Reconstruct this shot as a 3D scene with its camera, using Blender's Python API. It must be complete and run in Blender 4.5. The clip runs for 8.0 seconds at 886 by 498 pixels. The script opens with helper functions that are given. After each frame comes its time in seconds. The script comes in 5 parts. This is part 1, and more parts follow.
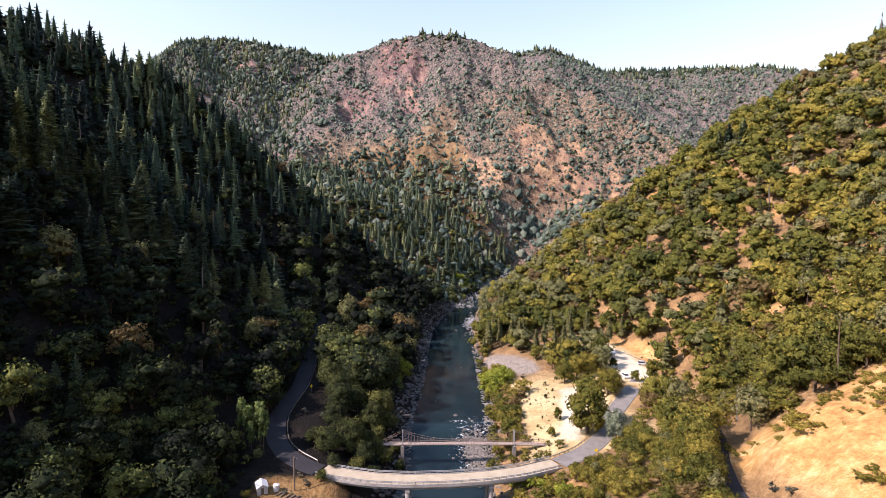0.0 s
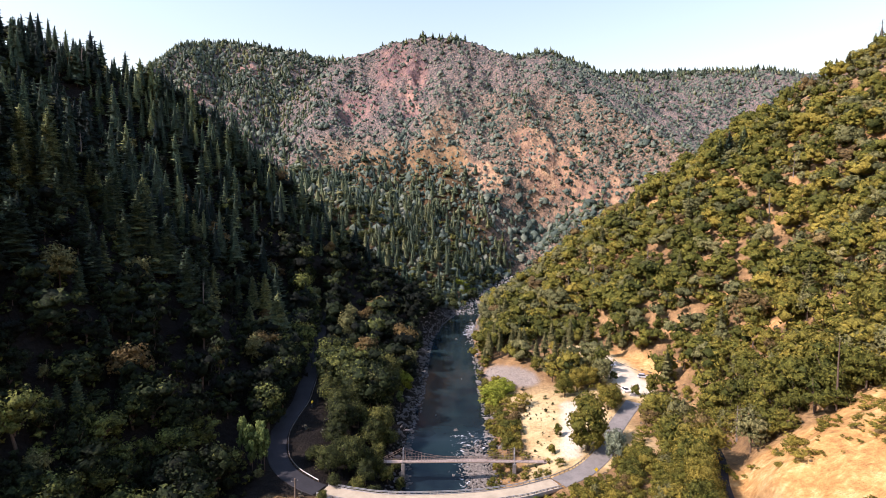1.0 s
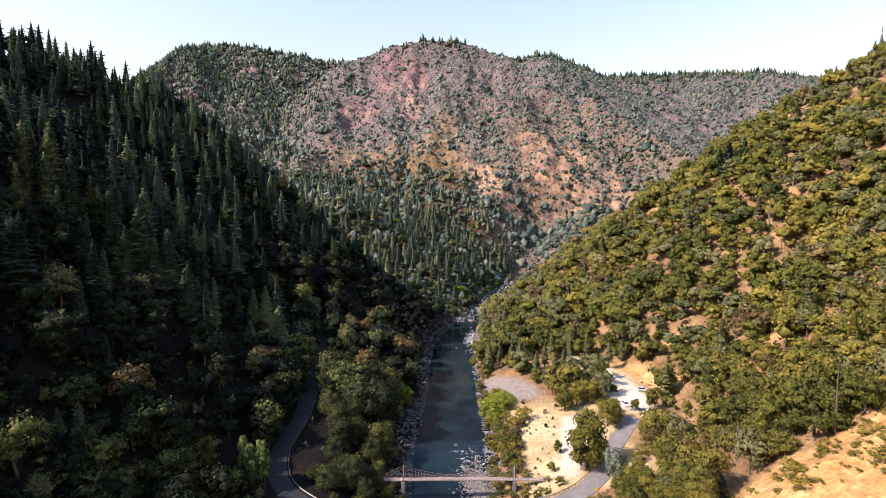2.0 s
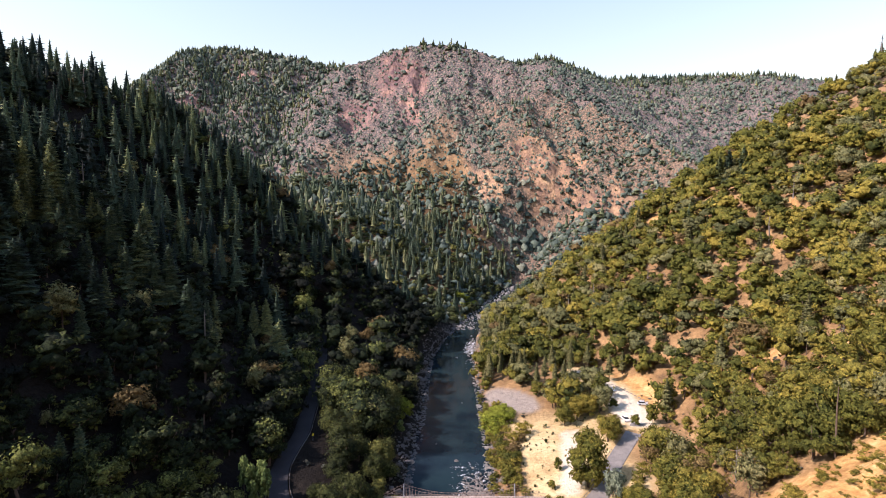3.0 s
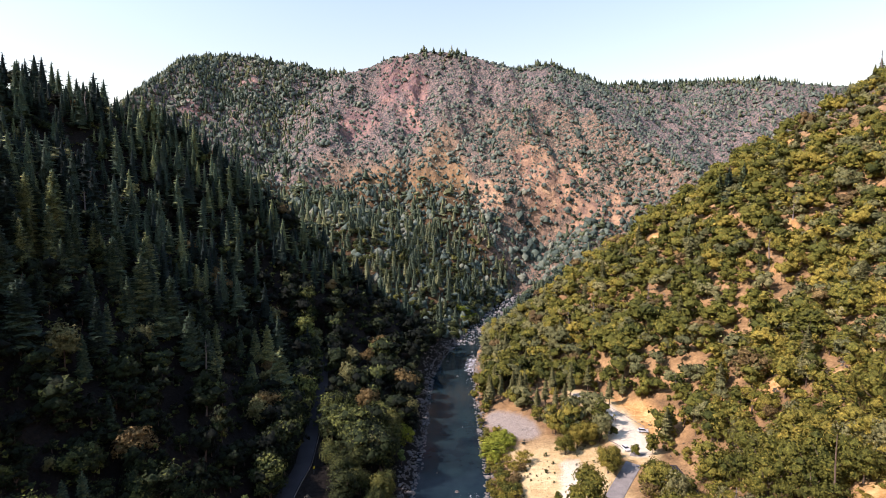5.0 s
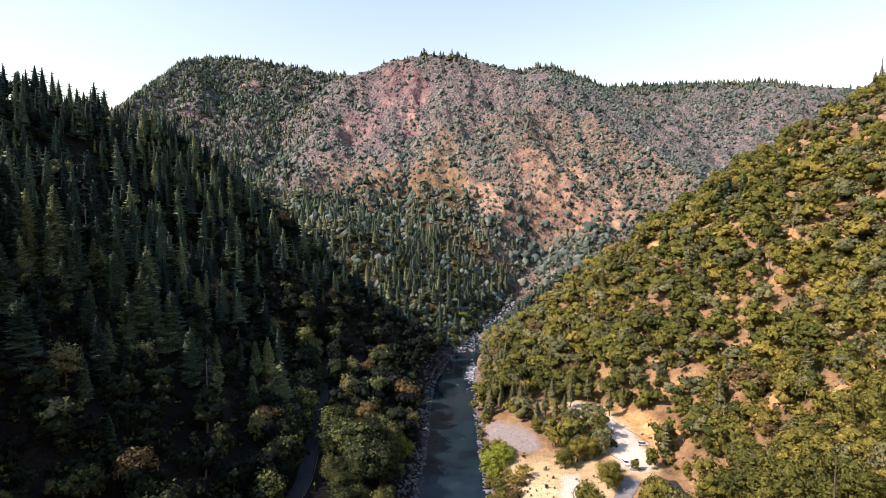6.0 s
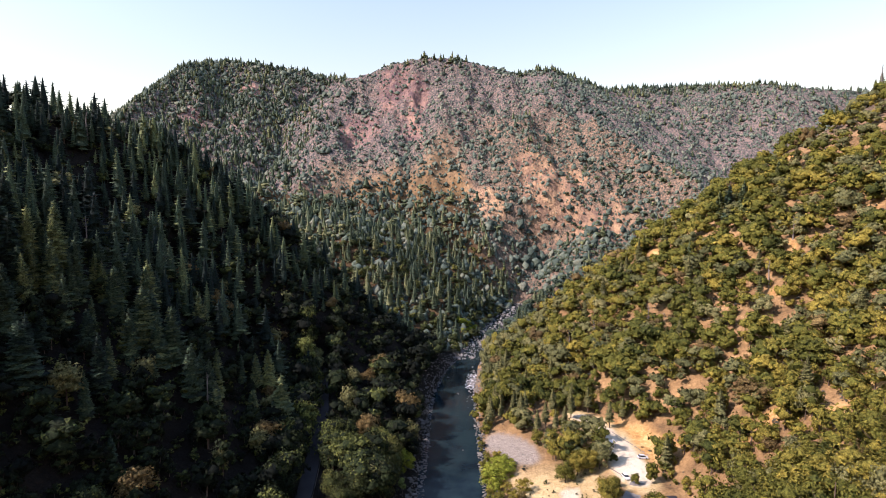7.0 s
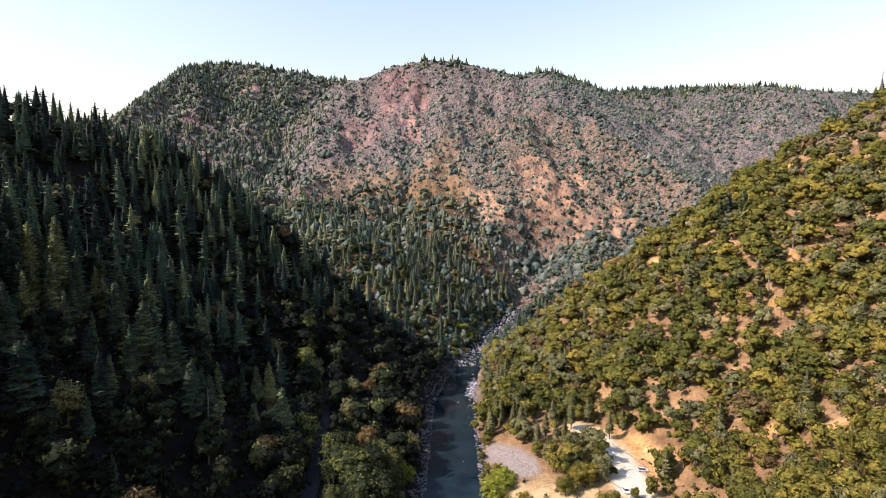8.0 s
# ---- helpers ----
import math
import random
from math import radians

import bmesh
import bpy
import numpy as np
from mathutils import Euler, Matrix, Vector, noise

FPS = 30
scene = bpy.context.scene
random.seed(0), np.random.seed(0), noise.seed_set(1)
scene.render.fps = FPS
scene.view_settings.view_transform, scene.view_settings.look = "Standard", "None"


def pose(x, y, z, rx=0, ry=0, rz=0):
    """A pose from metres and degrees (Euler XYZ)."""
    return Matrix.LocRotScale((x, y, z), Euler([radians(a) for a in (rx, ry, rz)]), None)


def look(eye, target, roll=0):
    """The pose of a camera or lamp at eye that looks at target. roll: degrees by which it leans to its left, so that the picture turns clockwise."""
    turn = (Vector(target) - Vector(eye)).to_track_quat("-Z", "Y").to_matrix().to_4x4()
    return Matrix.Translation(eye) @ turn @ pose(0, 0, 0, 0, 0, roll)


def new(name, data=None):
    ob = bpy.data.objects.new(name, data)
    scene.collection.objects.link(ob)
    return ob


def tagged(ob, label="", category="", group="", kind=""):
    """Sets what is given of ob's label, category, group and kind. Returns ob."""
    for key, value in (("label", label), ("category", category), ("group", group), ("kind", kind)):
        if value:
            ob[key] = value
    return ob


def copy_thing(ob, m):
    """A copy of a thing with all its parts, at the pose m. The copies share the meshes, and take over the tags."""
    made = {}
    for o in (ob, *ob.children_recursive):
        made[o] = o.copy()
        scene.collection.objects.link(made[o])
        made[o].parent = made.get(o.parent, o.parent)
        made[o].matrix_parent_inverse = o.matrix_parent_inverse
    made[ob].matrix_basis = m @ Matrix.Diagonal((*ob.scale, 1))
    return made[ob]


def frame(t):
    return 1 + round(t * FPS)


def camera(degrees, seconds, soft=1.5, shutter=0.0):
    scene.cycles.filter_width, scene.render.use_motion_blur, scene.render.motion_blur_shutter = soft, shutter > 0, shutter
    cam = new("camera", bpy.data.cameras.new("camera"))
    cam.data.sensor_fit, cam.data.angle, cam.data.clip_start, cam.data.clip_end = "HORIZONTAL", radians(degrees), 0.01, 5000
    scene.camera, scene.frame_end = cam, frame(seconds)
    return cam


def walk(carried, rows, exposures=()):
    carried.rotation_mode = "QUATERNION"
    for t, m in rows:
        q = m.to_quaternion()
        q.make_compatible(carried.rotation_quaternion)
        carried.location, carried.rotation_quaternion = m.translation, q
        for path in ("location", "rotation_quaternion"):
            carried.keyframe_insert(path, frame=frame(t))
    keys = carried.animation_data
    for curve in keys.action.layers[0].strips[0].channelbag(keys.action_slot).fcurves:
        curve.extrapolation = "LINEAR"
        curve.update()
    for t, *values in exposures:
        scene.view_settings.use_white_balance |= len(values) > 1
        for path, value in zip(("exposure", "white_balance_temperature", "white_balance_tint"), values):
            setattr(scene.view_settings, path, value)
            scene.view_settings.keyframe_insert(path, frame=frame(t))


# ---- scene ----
cam = camera(78.9, 8.0, soft=0.6)
METRES, EYE, TILT, LEAN, TURN = 48.0, 77.5, -4.0, 0.0, 0.0
ROWS = [
    (0.0, 0.0, 0.0, 0.0, 0.0, 0.0, -0.0),
    (0.5, 0.0001, -0.0037, 0.0607, 0.02, -0.02, -0.0),
    (1.0, 0.0002, -0.0069, 0.1218, 0.04, -0.03, 0.01),
    (1.5, 0.0008, -0.0105, 0.1827, 0.05, -0.04, 0.02),
    (3.0, 0.0016, -0.0223, 0.368, 0.1, 0.02, 0.03),
    (3.5, 0.0022, -0.0259, 0.4303, 0.13, 0.05, 0.04),
    (4.0, 0.0025, -0.0298, 0.4924, 0.14, 0.07, 0.07),
    (4.5, 0.0037, -0.0337, 0.5544, 0.16, 0.08, 0.08),
    (6.0, 0.0082, -0.0439, 0.7443, 0.22, 0.04, 0.12),
    (6.5, 0.0096, -0.0473, 0.8083, 0.23, 0.02, 0.14),
    (7.0, 0.0103, -0.0509, 0.8714, 0.26, -0.0, 0.15),
    (7.5, 0.0112, -0.0543, 0.9345, 0.28, -0.02, 0.17),
    (8.0, 0.0115, -0.0579, 0.9982, 0.29, -0.06, 0.18),
]
walk(cam, [(t, pose(0, 0, EYE, TILT, LEAN, TURN) @ pose(METRES * x, METRES * y, METRES * z, 90 + pitch, roll, yaw)) for t, x, y, z, yaw, pitch, roll in ROWS],
     exposures=[(0.0, 0.95, 5800, 32.0), (8.0, 0.88, 5800, 32.0)])

# ---- light ----
SUN_AZ, SUN_EL = 111.0, 42.5  # degrees left of straight ahead, degrees up
sun_way = Vector((-math.sin(radians(SUN_AZ)) * math.cos(radians(SUN_EL)),
                  math.cos(radians(SUN_AZ)) * math.cos(radians(SUN_EL)), math.sin(radians(SUN_EL))))
world = bpy.data.worlds.new("sky")
scene.world = world
world.use_nodes = True
wn = world.node_tree.nodes
sky = wn.new("ShaderNodeTexSky")
sky.sky_type = "NISHITA"
sky.sun_disc = False
sky.sun_elevation = radians(SUN_EL)
sky.sun_rotation = radians(-SUN_AZ)
sky.air_density, sky.dust_density, sky.ozone_density, sky.altitude = 2.4, 0.7, 1.0, 0
wn["Background"].inputs["Strength"].default_value = 0.113
world.node_tree.links.new(sky.outputs["Color"], wn["Background"].inputs["Color"])
sun = new("sun", bpy.data.lights.new("sun", "SUN"))
sun.data.energy, sun.data.angle, sun.data.color = 5.0, radians(0.53), (1.0, 0.85, 0.65)
sun.matrix_world = look(sun_way * 500, (0, 0, 0))

# ---- materials ----


def material(name, rough=0.9, spec=0.3, metal=0.0):
    m = bpy.data.materials.new(name)
    m.use_nodes = True
    b = m.node_tree.nodes["Principled BSDF"]
    b.inputs["Roughness"].default_value = rough
    b.inputs["Specular IOR Level"].default_value = spec
    b.inputs["Metallic"].default_value = metal
    return m, m.node_tree, b


def node(nt, kind, **kw):
    n = nt.nodes.new(kind)
    for k, v in kw.items():
        n.inputs[k].default_value = v
    return n


def noise_tex(nt, scale, detail=6.0, rough=0.6, coords=None):
    n = node(nt, "ShaderNodeTexNoise", Scale=scale, Detail=detail, Roughness=rough)
    src = coords if coords is not None else nt.nodes.new("ShaderNodeTexCoord").outputs["Object"]
    nt.links.new(src, n.inputs["Vector"])
    return n.outputs["Fac"]


def ramp(nt, fac, stops):
    r = nt.nodes.new("ShaderNodeValToRGB")
    e = r.color_ramp.elements
    while len(e) < len(stops):
        e.new(0.5)
    for el, (p, col) in zip(e, stops):
        el.position, el.color = p, (*col, 1) if len(col) == 3 else col
    nt.links.new(fac, r.inputs["Fac"])
    return r.outputs["Color"]


def blend(nt, fac, a, b, mode="MIX"):
    n = nt.nodes.new("ShaderNodeMix")
    n.data_type, n.blend_type = "RGBA", mode
    for sock, val in ((n.inputs[0], fac), (n.inputs[6], a), (n.inputs[7], b)):
        if isinstance(val, (int, float)):
            sock.default_value = val
        elif isinstance(val, tuple):
            sock.default_value = (*val, 1)
        else:
            nt.links.new(val, sock)
    return n.outputs[2]


def math_node(nt, op, a, b=0.0, clamp=False):
    n = nt.nodes.new("ShaderNodeMath")
    n.operation, n.use_clamp = op, clamp
    for sock, val in ((n.inputs[0], a), (n.inputs[1], b)):
        if isinstance(val, (int, float)):
            sock.default_value = val
        else:
            nt.links.new(val, sock)
    return n.outputs[0]


def bump(nt, bsdf, height, strength, distance):
    n = node(nt, "ShaderNodeBump", Strength=strength, Distance=distance)
    nt.links.new(height, n.inputs["Height"])
    nt.links.new(n.outputs["Normal"], bsdf.inputs["Normal"])


def attr(nt, name):
    n = nt.nodes.new("ShaderNodeAttribute")
    n.attribute_name = name
    return n.outputs["Fac"]


def plain_mat(name, a, b, scale=1.0, rough=0.8, metal=0.0, spec=0.3, relief=0.0):
    """Two-tone weathered surface: large stains and fine grain."""
    m, nt, bs = material(name, rough, spec, metal)
    big, fine = noise_tex(nt, scale), noise_tex(nt, scale * 9)
    f = math_node(nt, "ADD", math_node(nt, "MULTIPLY", big, 0.65), math_node(nt, "MULTIPLY", fine, 0.35))
    nt.links.new(ramp(nt, f, [(0.36, a), (0.62, b)]), bs.inputs["Base Color"])
    if relief:
        bump(nt, bs, fine, 0.6, relief)
    return m


def leaf_mat(name, dark, mid, light, glow=0.3, spread=0.25):
    """Foliage: colour by tree and by clump, part of the light passes through."""
    m, nt, bs = material(name, 0.75, 0.12)
    info = nt.nodes.new("ShaderNodeObjectInfo")
    geo = nt.nodes.new("ShaderNodeNewGeometry")
    t = attr(nt, "tint")
    own = math_node(nt, "MULTIPLY", math_node(nt, "SUBTRACT", info.outputs["Random"], 0.5), spread)
    leaf = math_node(nt, "MULTIPLY", math_node(nt, "SUBTRACT", geo.outputs["Random Per Island"], 0.5), 0.24)
    fac = math_node(nt, "ADD", math_node(nt, "ADD", t, own), leaf, True)
    col = ramp(nt, fac, [(0.0, dark), (0.5, mid), (1.0, light)])
    # leaves and gaps within a spray, the gaps' shade multiplied into the colour
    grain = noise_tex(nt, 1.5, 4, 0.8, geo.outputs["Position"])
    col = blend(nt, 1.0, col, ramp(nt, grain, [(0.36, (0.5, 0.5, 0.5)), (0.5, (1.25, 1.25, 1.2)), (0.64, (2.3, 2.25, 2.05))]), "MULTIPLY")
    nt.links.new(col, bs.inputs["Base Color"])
    bump(nt, bs, grain, 0.9, 0.55)
    tr = nt.nodes.new("ShaderNodeBsdfTranslucent")
    nt.links.new(col, tr.inputs["Color"])
    mix = nt.nodes.new("ShaderNodeMixShader")
    mix.inputs[0].default_value = glow
    nt.links.new(bs.outputs[0], mix.inputs[1])
    nt.links.new(tr.outputs[0], mix.inputs[2])
    nt.links.new(mix.outputs[0], nt.nodes["Material Output"].inputs["Surface"])
    return m


FIR = leaf_mat("conifer needles", (0.010, 0.019, 0.018), (0.050, 0.078, 0.048), (0.200, 0.220, 0.085), 0.15, 0.75)
# Distant needles with lifted darks: haze put into the leaf colour.
FARFIR = leaf_mat("haze-paled fir needles", (0.024, 0.040, 0.032), (0.068, 0.090, 0.052), (0.155, 0.160, 0.075), 0.1, 0.3)
OAK = leaf_mat("oak leaves", (0.026, 0.035, 0.009), (0.088, 0.090, 0.016), (0.195, 0.158, 0.028), 0.24, 0.6)
# Paler and cooler than the near scrub, in place of distance haze.
CHAPARRAL = leaf_mat("haze-greyed chaparral leaves", (0.036, 0.052, 0.044), (0.080, 0.106, 0.084), (0.170, 0.178, 0.135), 0.1)
# Oak colour darkened for shade on the bench; dark sand shrubs share it.
DARKOAK = leaf_mat("shade-dark oak and shrub leaves", (0.008, 0.012, 0.006), (0.038, 0.047, 0.014), (0.125, 0.122, 0.030), 0.15, 0.6)
SCRUB = leaf_mat("chaparral leaves", (0.032, 0.038, 0.032), (0.072, 0.074, 0.058), (0.135, 0.115, 0.085), 0.12)
WILLOW = leaf_mat("willow leaves", (0.075, 0.095, 0.060), (0.145, 0.170, 0.115), (0.24, 0.265, 0.19), 0.3)
LIME = leaf_mat("bright riverside leaves", (0.085, 0.112, 0.014), (0.165, 0.195, 0.022), (0.25, 0.26, 0.038), 0.3)
POPLAR = leaf_mat("poplar leaves", (0.035, 0.058, 0.020), (0.085, 0.120, 0.036), (0.17, 0.20, 0.065), 0.25)
DRYLEAF = leaf_mat("dry brown leaves", (0.070, 0.050, 0.022), (0.125, 0.090, 0.036), (0.20, 0.148, 0.058), 0.25)
SAGE = leaf_mat("grey-green pine needles", (0.06, 0.066, 0.028), (0.118, 0.118, 0.048), (0.19, 0.172, 0.075), 0.2)
# Darkened copy of the oak foliage: the left slope's shade as leaf colour.
SHADE_LEAF = leaf_mat("broadleaf leaves darkened for shade", (0.003, 0.005, 0.003), (0.018, 0.027, 0.010), (0.130, 0.145, 0.036), 0.12, 0.7)
BARK = plain_mat("bark", (0.055, 0.038, 0.026), (0.13, 0.095, 0.07), 3.0, 0.95, relief=0.03)
GREYWOOD = plain_mat("bleached dead wood", (0.13, 0.115, 0.10), (0.23, 0.205, 0.185), 3.0, 0.9)
BOULDER = plain_mat("river boulder", (0.042, 0.040, 0.038), (0.14, 0.130, 0.120), 0.35, 0.85, relief=0.05)
# One asphalt in two tones: paled where sunlit, near black where shaded.
SUN_ROAD = plain_mat("asphalt paled for sun", (0.13, 0.122, 0.112), (0.21, 0.196, 0.175), 0.3, 0.9, relief=0.01)
SHADE_ROAD = plain_mat("asphalt darkened for shade", (0.016, 0.016, 0.019), (0.026, 0.026, 0.029), 0.25, 0.9, relief=0.01)
DECK = plain_mat("pale concrete deck", (0.285, 0.242, 0.168), (0.385, 0.334, 0.238), 0.35, 0.85, relief=0.008)
PIERM = plain_mat("stained pier concrete", (0.10, 0.093, 0.085), (0.20, 0.185, 0.17), 0.6, 0.9, relief=0.01)
CONCRETE = plain_mat("weathered concrete", (0.22, 0.205, 0.19), (0.36, 0.34, 0.31), 0.5, 0.9, relief=0.01)
STEEL = plain_mat("galvanised steel", (0.30, 0.31, 0.32), (0.42, 0.43, 0.44), 1.5, 0.45, 0.6)
RUST = plain_mat("rusted cable", (0.16, 0.115, 0.09), (0.26, 0.20, 0.16), 2.0, 0.7, 0.4)
PLANK = plain_mat("greyed bridge planks", (0.24, 0.19, 0.155), (0.40, 0.33, 0.28), 1.2, 0.9)
POST = plain_mat("weathered timber post", (0.10, 0.075, 0.055), (0.19, 0.15, 0.115), 2.0, 0.9)
YELLOW = plain_mat("yellow sign face", (0.78, 0.56, 0.01), (0.85, 0.64, 0.015), 2.0, 0.5)
COBBLE = plain_mat("tan river cobble", (0.07, 0.064, 0.056), (0.21, 0.19, 0.165), 0.8, 0.85, relief=0.03)
PALEROCK = plain_mat("sun-bleached river rock", (0.12, 0.113, 0.103), (0.27, 0.25, 0.225), 0.3, 0.85, relief=0.05)

# ---- the lie of the land ----


def lattice(ix, iy, seed):
    h = (ix.astype(np.int64) * 374761393 + iy.astype(np.int64) * 668265263 + seed * 974634777) & 0x7FFFFFFF
    h = ((h ^ (h >> 13)) * 1274126177) & 0x7FFFFFFF
    return ((h ^ (h >> 16)) & 0xFFFF) / 65535.0


def vnoise(x, y, seed=0):
    ix, iy = np.floor(x), np.floor(y)
    fx, fy = x - ix, y - iy
    fx, fy = fx * fx * (3 - 2 * fx), fy * fy * (3 - 2 * fy)
    a, b = lattice(ix, iy, seed), lattice(ix + 1, iy, seed)
    c, d = lattice(ix, iy + 1, seed), lattice(ix + 1, iy + 1, seed)
    return a + (b - a) * fx + (c - a) * fy + (a - b - c + d) * fx * fy


def fbm(x, y, size, octaves=4, seed=0):
    """Noise about 0, within 1 either way."""
    total, amp, norm = 0.0, 1.0, 0.0
    for k in range(octaves):
        total = total + amp * (vnoise(x / size + 17.3 * k, y / size - 9.1 * k, seed + k) * 2 - 1)
        norm, amp, size = norm + amp, amp * 0.5, size * 0.5
    return total / norm


def smooth(a, b, t):
    t = np.clip((t - a) / (b - a), 0, 1)
    return t * t * (3 - 2 * t)


def softmax2(a, b, k):
    h = np.clip(0.5 + 0.5 * (a - b) / k, 0, 1)
    return b + (a - b) * h + k * h * (1 - h)


def along(pairs, y):
    return np.interp(y, [p[0] for p in pairs], [p[1] for p in pairs])


# river banks, feet of the two slopes and the heights of those feet: (y, value)
BANK_L = [(-300, -24), (100, -14), (150, -11), (200, -12), (218, -10), (265, -8.6), (300, -8.6), (347, -6.8), (397, 0.8), (433, 12), (470, 22), (500, 31), (545, 45), (610, 68), (676, 95), (760, 145)]
BANK_R = [(-300, 2), (100, 9), (150, 12), (200, 13.5), (237, 13.6), (278, 14.2), (302, 14.2), (336, 16), (370, 18.7), (424, 26.8), (441, 29.3), (487, 38.5), (545, 58), (610, 84), (676, 112), (760, 165)]
FOOT_L = [(-300, -70), (130, -61), (160, -60), (200, -61), (250, -65), (300, -64), (340, -38), (370, -19), (400, -14), (440, -22), (480, -75), (560, -210), (700, -480), (900, -800)]
BASE_L = [(-300, 5), (100, 5), (140, 7), (165, 10), (200, 15), (250, 19), (330, 20), (400, 12), (440, 6), (700, 30)]
# Crest heights up to y = 225 are unseen, set for the shade cast.
CREST_L = [(60, 120), (120, 130), (184, 150), (225, 168), (265, 186), (300, 187), (390, 163), (900, 163)]
FOOT_R = [(-300, 60), (80, 61), (110, 62), (128, 74), (160, 80), (200, 90), (235, 96), (262, 93), (288, 82), (340, 54), (362, 44), (400, 35), (430, 42), (470, 95), (520, 185), (600, 330), (800, 650)]
BASE_R = [(-300, 30), (80, 23), (110, 21), (128, 18), (160, 13), (200, 10.5), (288, 11), (340, 9), (400, 6), (800, 10)]
WATER = [(-300, -6), (150, -3.4), (172, -3.2), (190, -0.4), (205, 0.0), (400, 0.2), (450, 1.0), (560, 3.5), (676, 7), (760, 9)]

# mountain crests: x, y, height; and how steeply their sides fall
RIDGES = [
    (0.95, [(-560, 900, 268), (-520, 950, 316), (-500, 1080, 412), (-485, 1148, 432), (-400, 1180, 436), (-257, 1200, 416), (-130, 1150, 390)]),
    (1.25, [(-300, 1010, 270), (-168, 985, 358), (-90, 1005, 392), (-33, 1015, 404), (30, 1010, 398), (75, 1005, 384), (204, 905, 288), (291, 805, 212), (326, 725, 160), (390, 640, 80)]),
    (0.75, [(30, 1200, 440), (83, 1200, 436), (160, 1190, 418), (222, 1185, 424), (290, 1240, 420), (371, 1280, 402), (530, 1340, 420), (746, 1306, 420), (900, 1300, 404), (1150, 1310, 395)]),
    (0.55, [(-520, 830, 215), (-300, 740, 175), (-181, 690, 140), (-110, 600, 92), (-40, 560, 52), (10, 575, 30)]),
    (1.0, [(-33, 1015, 400), (5, 920, 300), (30, 820, 185), (42, 745, 95)]),
    (1.0, [(75, 1005, 382), (130, 900, 285), (150, 790, 178), (165, 725, 100)]),
    (1.0, [(-90, 1005, 388), (-95, 900, 265), (-85, 810, 165), (-70, 730, 110)]),
    (1.0, [(-168, 985, 354), (-190, 900, 270), (-200, 800, 190)]),
    (1.0, [(204, 905, 288), (235, 810, 195), (250, 730, 110)]),
    (0.9, [(-400, 1180, 430), (-380, 1060, 350), (-370, 950, 250), (-350, 850, 180)]),
    (0.8, [(530, 1340, 416), (500, 1200, 310), (480, 1080, 215)]),
    (0.8, [(746, 1306, 416), (700, 1180, 320), (640, 1060, 220)]),
    (0.60, [(-181, 690, 140), (-60, 790, 140), (60, 760, 95), (180, 740, 105)]),
]


def tent(x, y, pts, fall):
    best = np.full(np.shape(x), -1e9)
    for (x0, y0, z0), (x1, y1, z1) in zip(pts, pts[1:]):
        dx, dy = x1 - x0, y1 - y0
        t = np.clip(((x - x0) * dx + (y - y0) * dy) / (dx * dx + dy * dy), 0, 1)
        d = np.hypot(x - x0 - t * dx, y - y0 - t * dy)
        best = np.maximum(best, z0 + t * (z1 - z0) - fall * (np.sqrt(d * d + 64) - 8))
    return best


# roads: half width, then x, y, z along the middle
ROAD_MAIN = [(-76, 330, 24), (-68, 295, 22.5), (-61, 262, 20), (-56.5, 233, 17.5), (-53.5, 203, 14.6), (-52.5, 193, 13.3), (-53.6, 184, 12), (-54.6, 174, 10), (-53, 166, 8.4), (-50.3, 159, 7.2), (-45.3, 152.6, 6.4), (-38, 147, 5.8), (-34.4, 145.2, 5.72), (-28, 142.8, 5.6),
             (-19, 140.6, 5.5), (-9.5, 139.8, 5.5), (2.5, 140.5, 5.5), (12, 141.8, 5.5), (21.8, 144.5, 5.5), (33, 149.3, 5.7), (41.5, 154.8, 6), (48.5, 162.5, 6.5), (53.5, 170, 7.2), (57, 178, 8), (63.5, 188, 9), (71, 199, 10), (78, 210, 10.6)]
ROAD_LOT = [(78, 210, 10.6), (78.5, 222, 10.8), (79.5, 232, 10.9), (80.5, 244, 11), (80, 256, 11), (76, 270, 11.1), (71, 278, 11.2)]
ROAD_HILL = [(78, 210, 10.6), (86, 198, 11.5), (84, 175, 13), (79, 155, 15.5), (73, 138, 17.5), (66, 124, 19), (60, 108, 20.5), (56, 90, 22), (52, 60, 25), (46, 0, 30), (40, -120, 42)]
LANE_SAND = [(50, 209, 8.4), (47.8, 198, 8.2), (45.5, 187, 7.4), (43.3, 176, 7), (41, 167, 7)]


def road_at(x, y, pts):
    """Distance from a road's middle and the road's height there."""
    best, height = np.full(np.shape(x), 1e9), np.zeros(np.shape(x))
    for (x0, y0, z0), (x1, y1, z1) in zip(pts, pts[1:]):
        dx, dy = x1 - x0, y1 - y0
        t = np.clip(((x - x0) * dx + (y - y0) * dy) / (dx * dx + dy * dy), 0, 1)
        d = np.hypot(x - x0 - t * dx, y - y0 - t * dy)
        height = np.where(d < best, z0 + t * (z1 - z0), height)
        best = np.minimum(best, d)
    return best, height


BRIDGE_ENDS = (-26.5, 31.5)


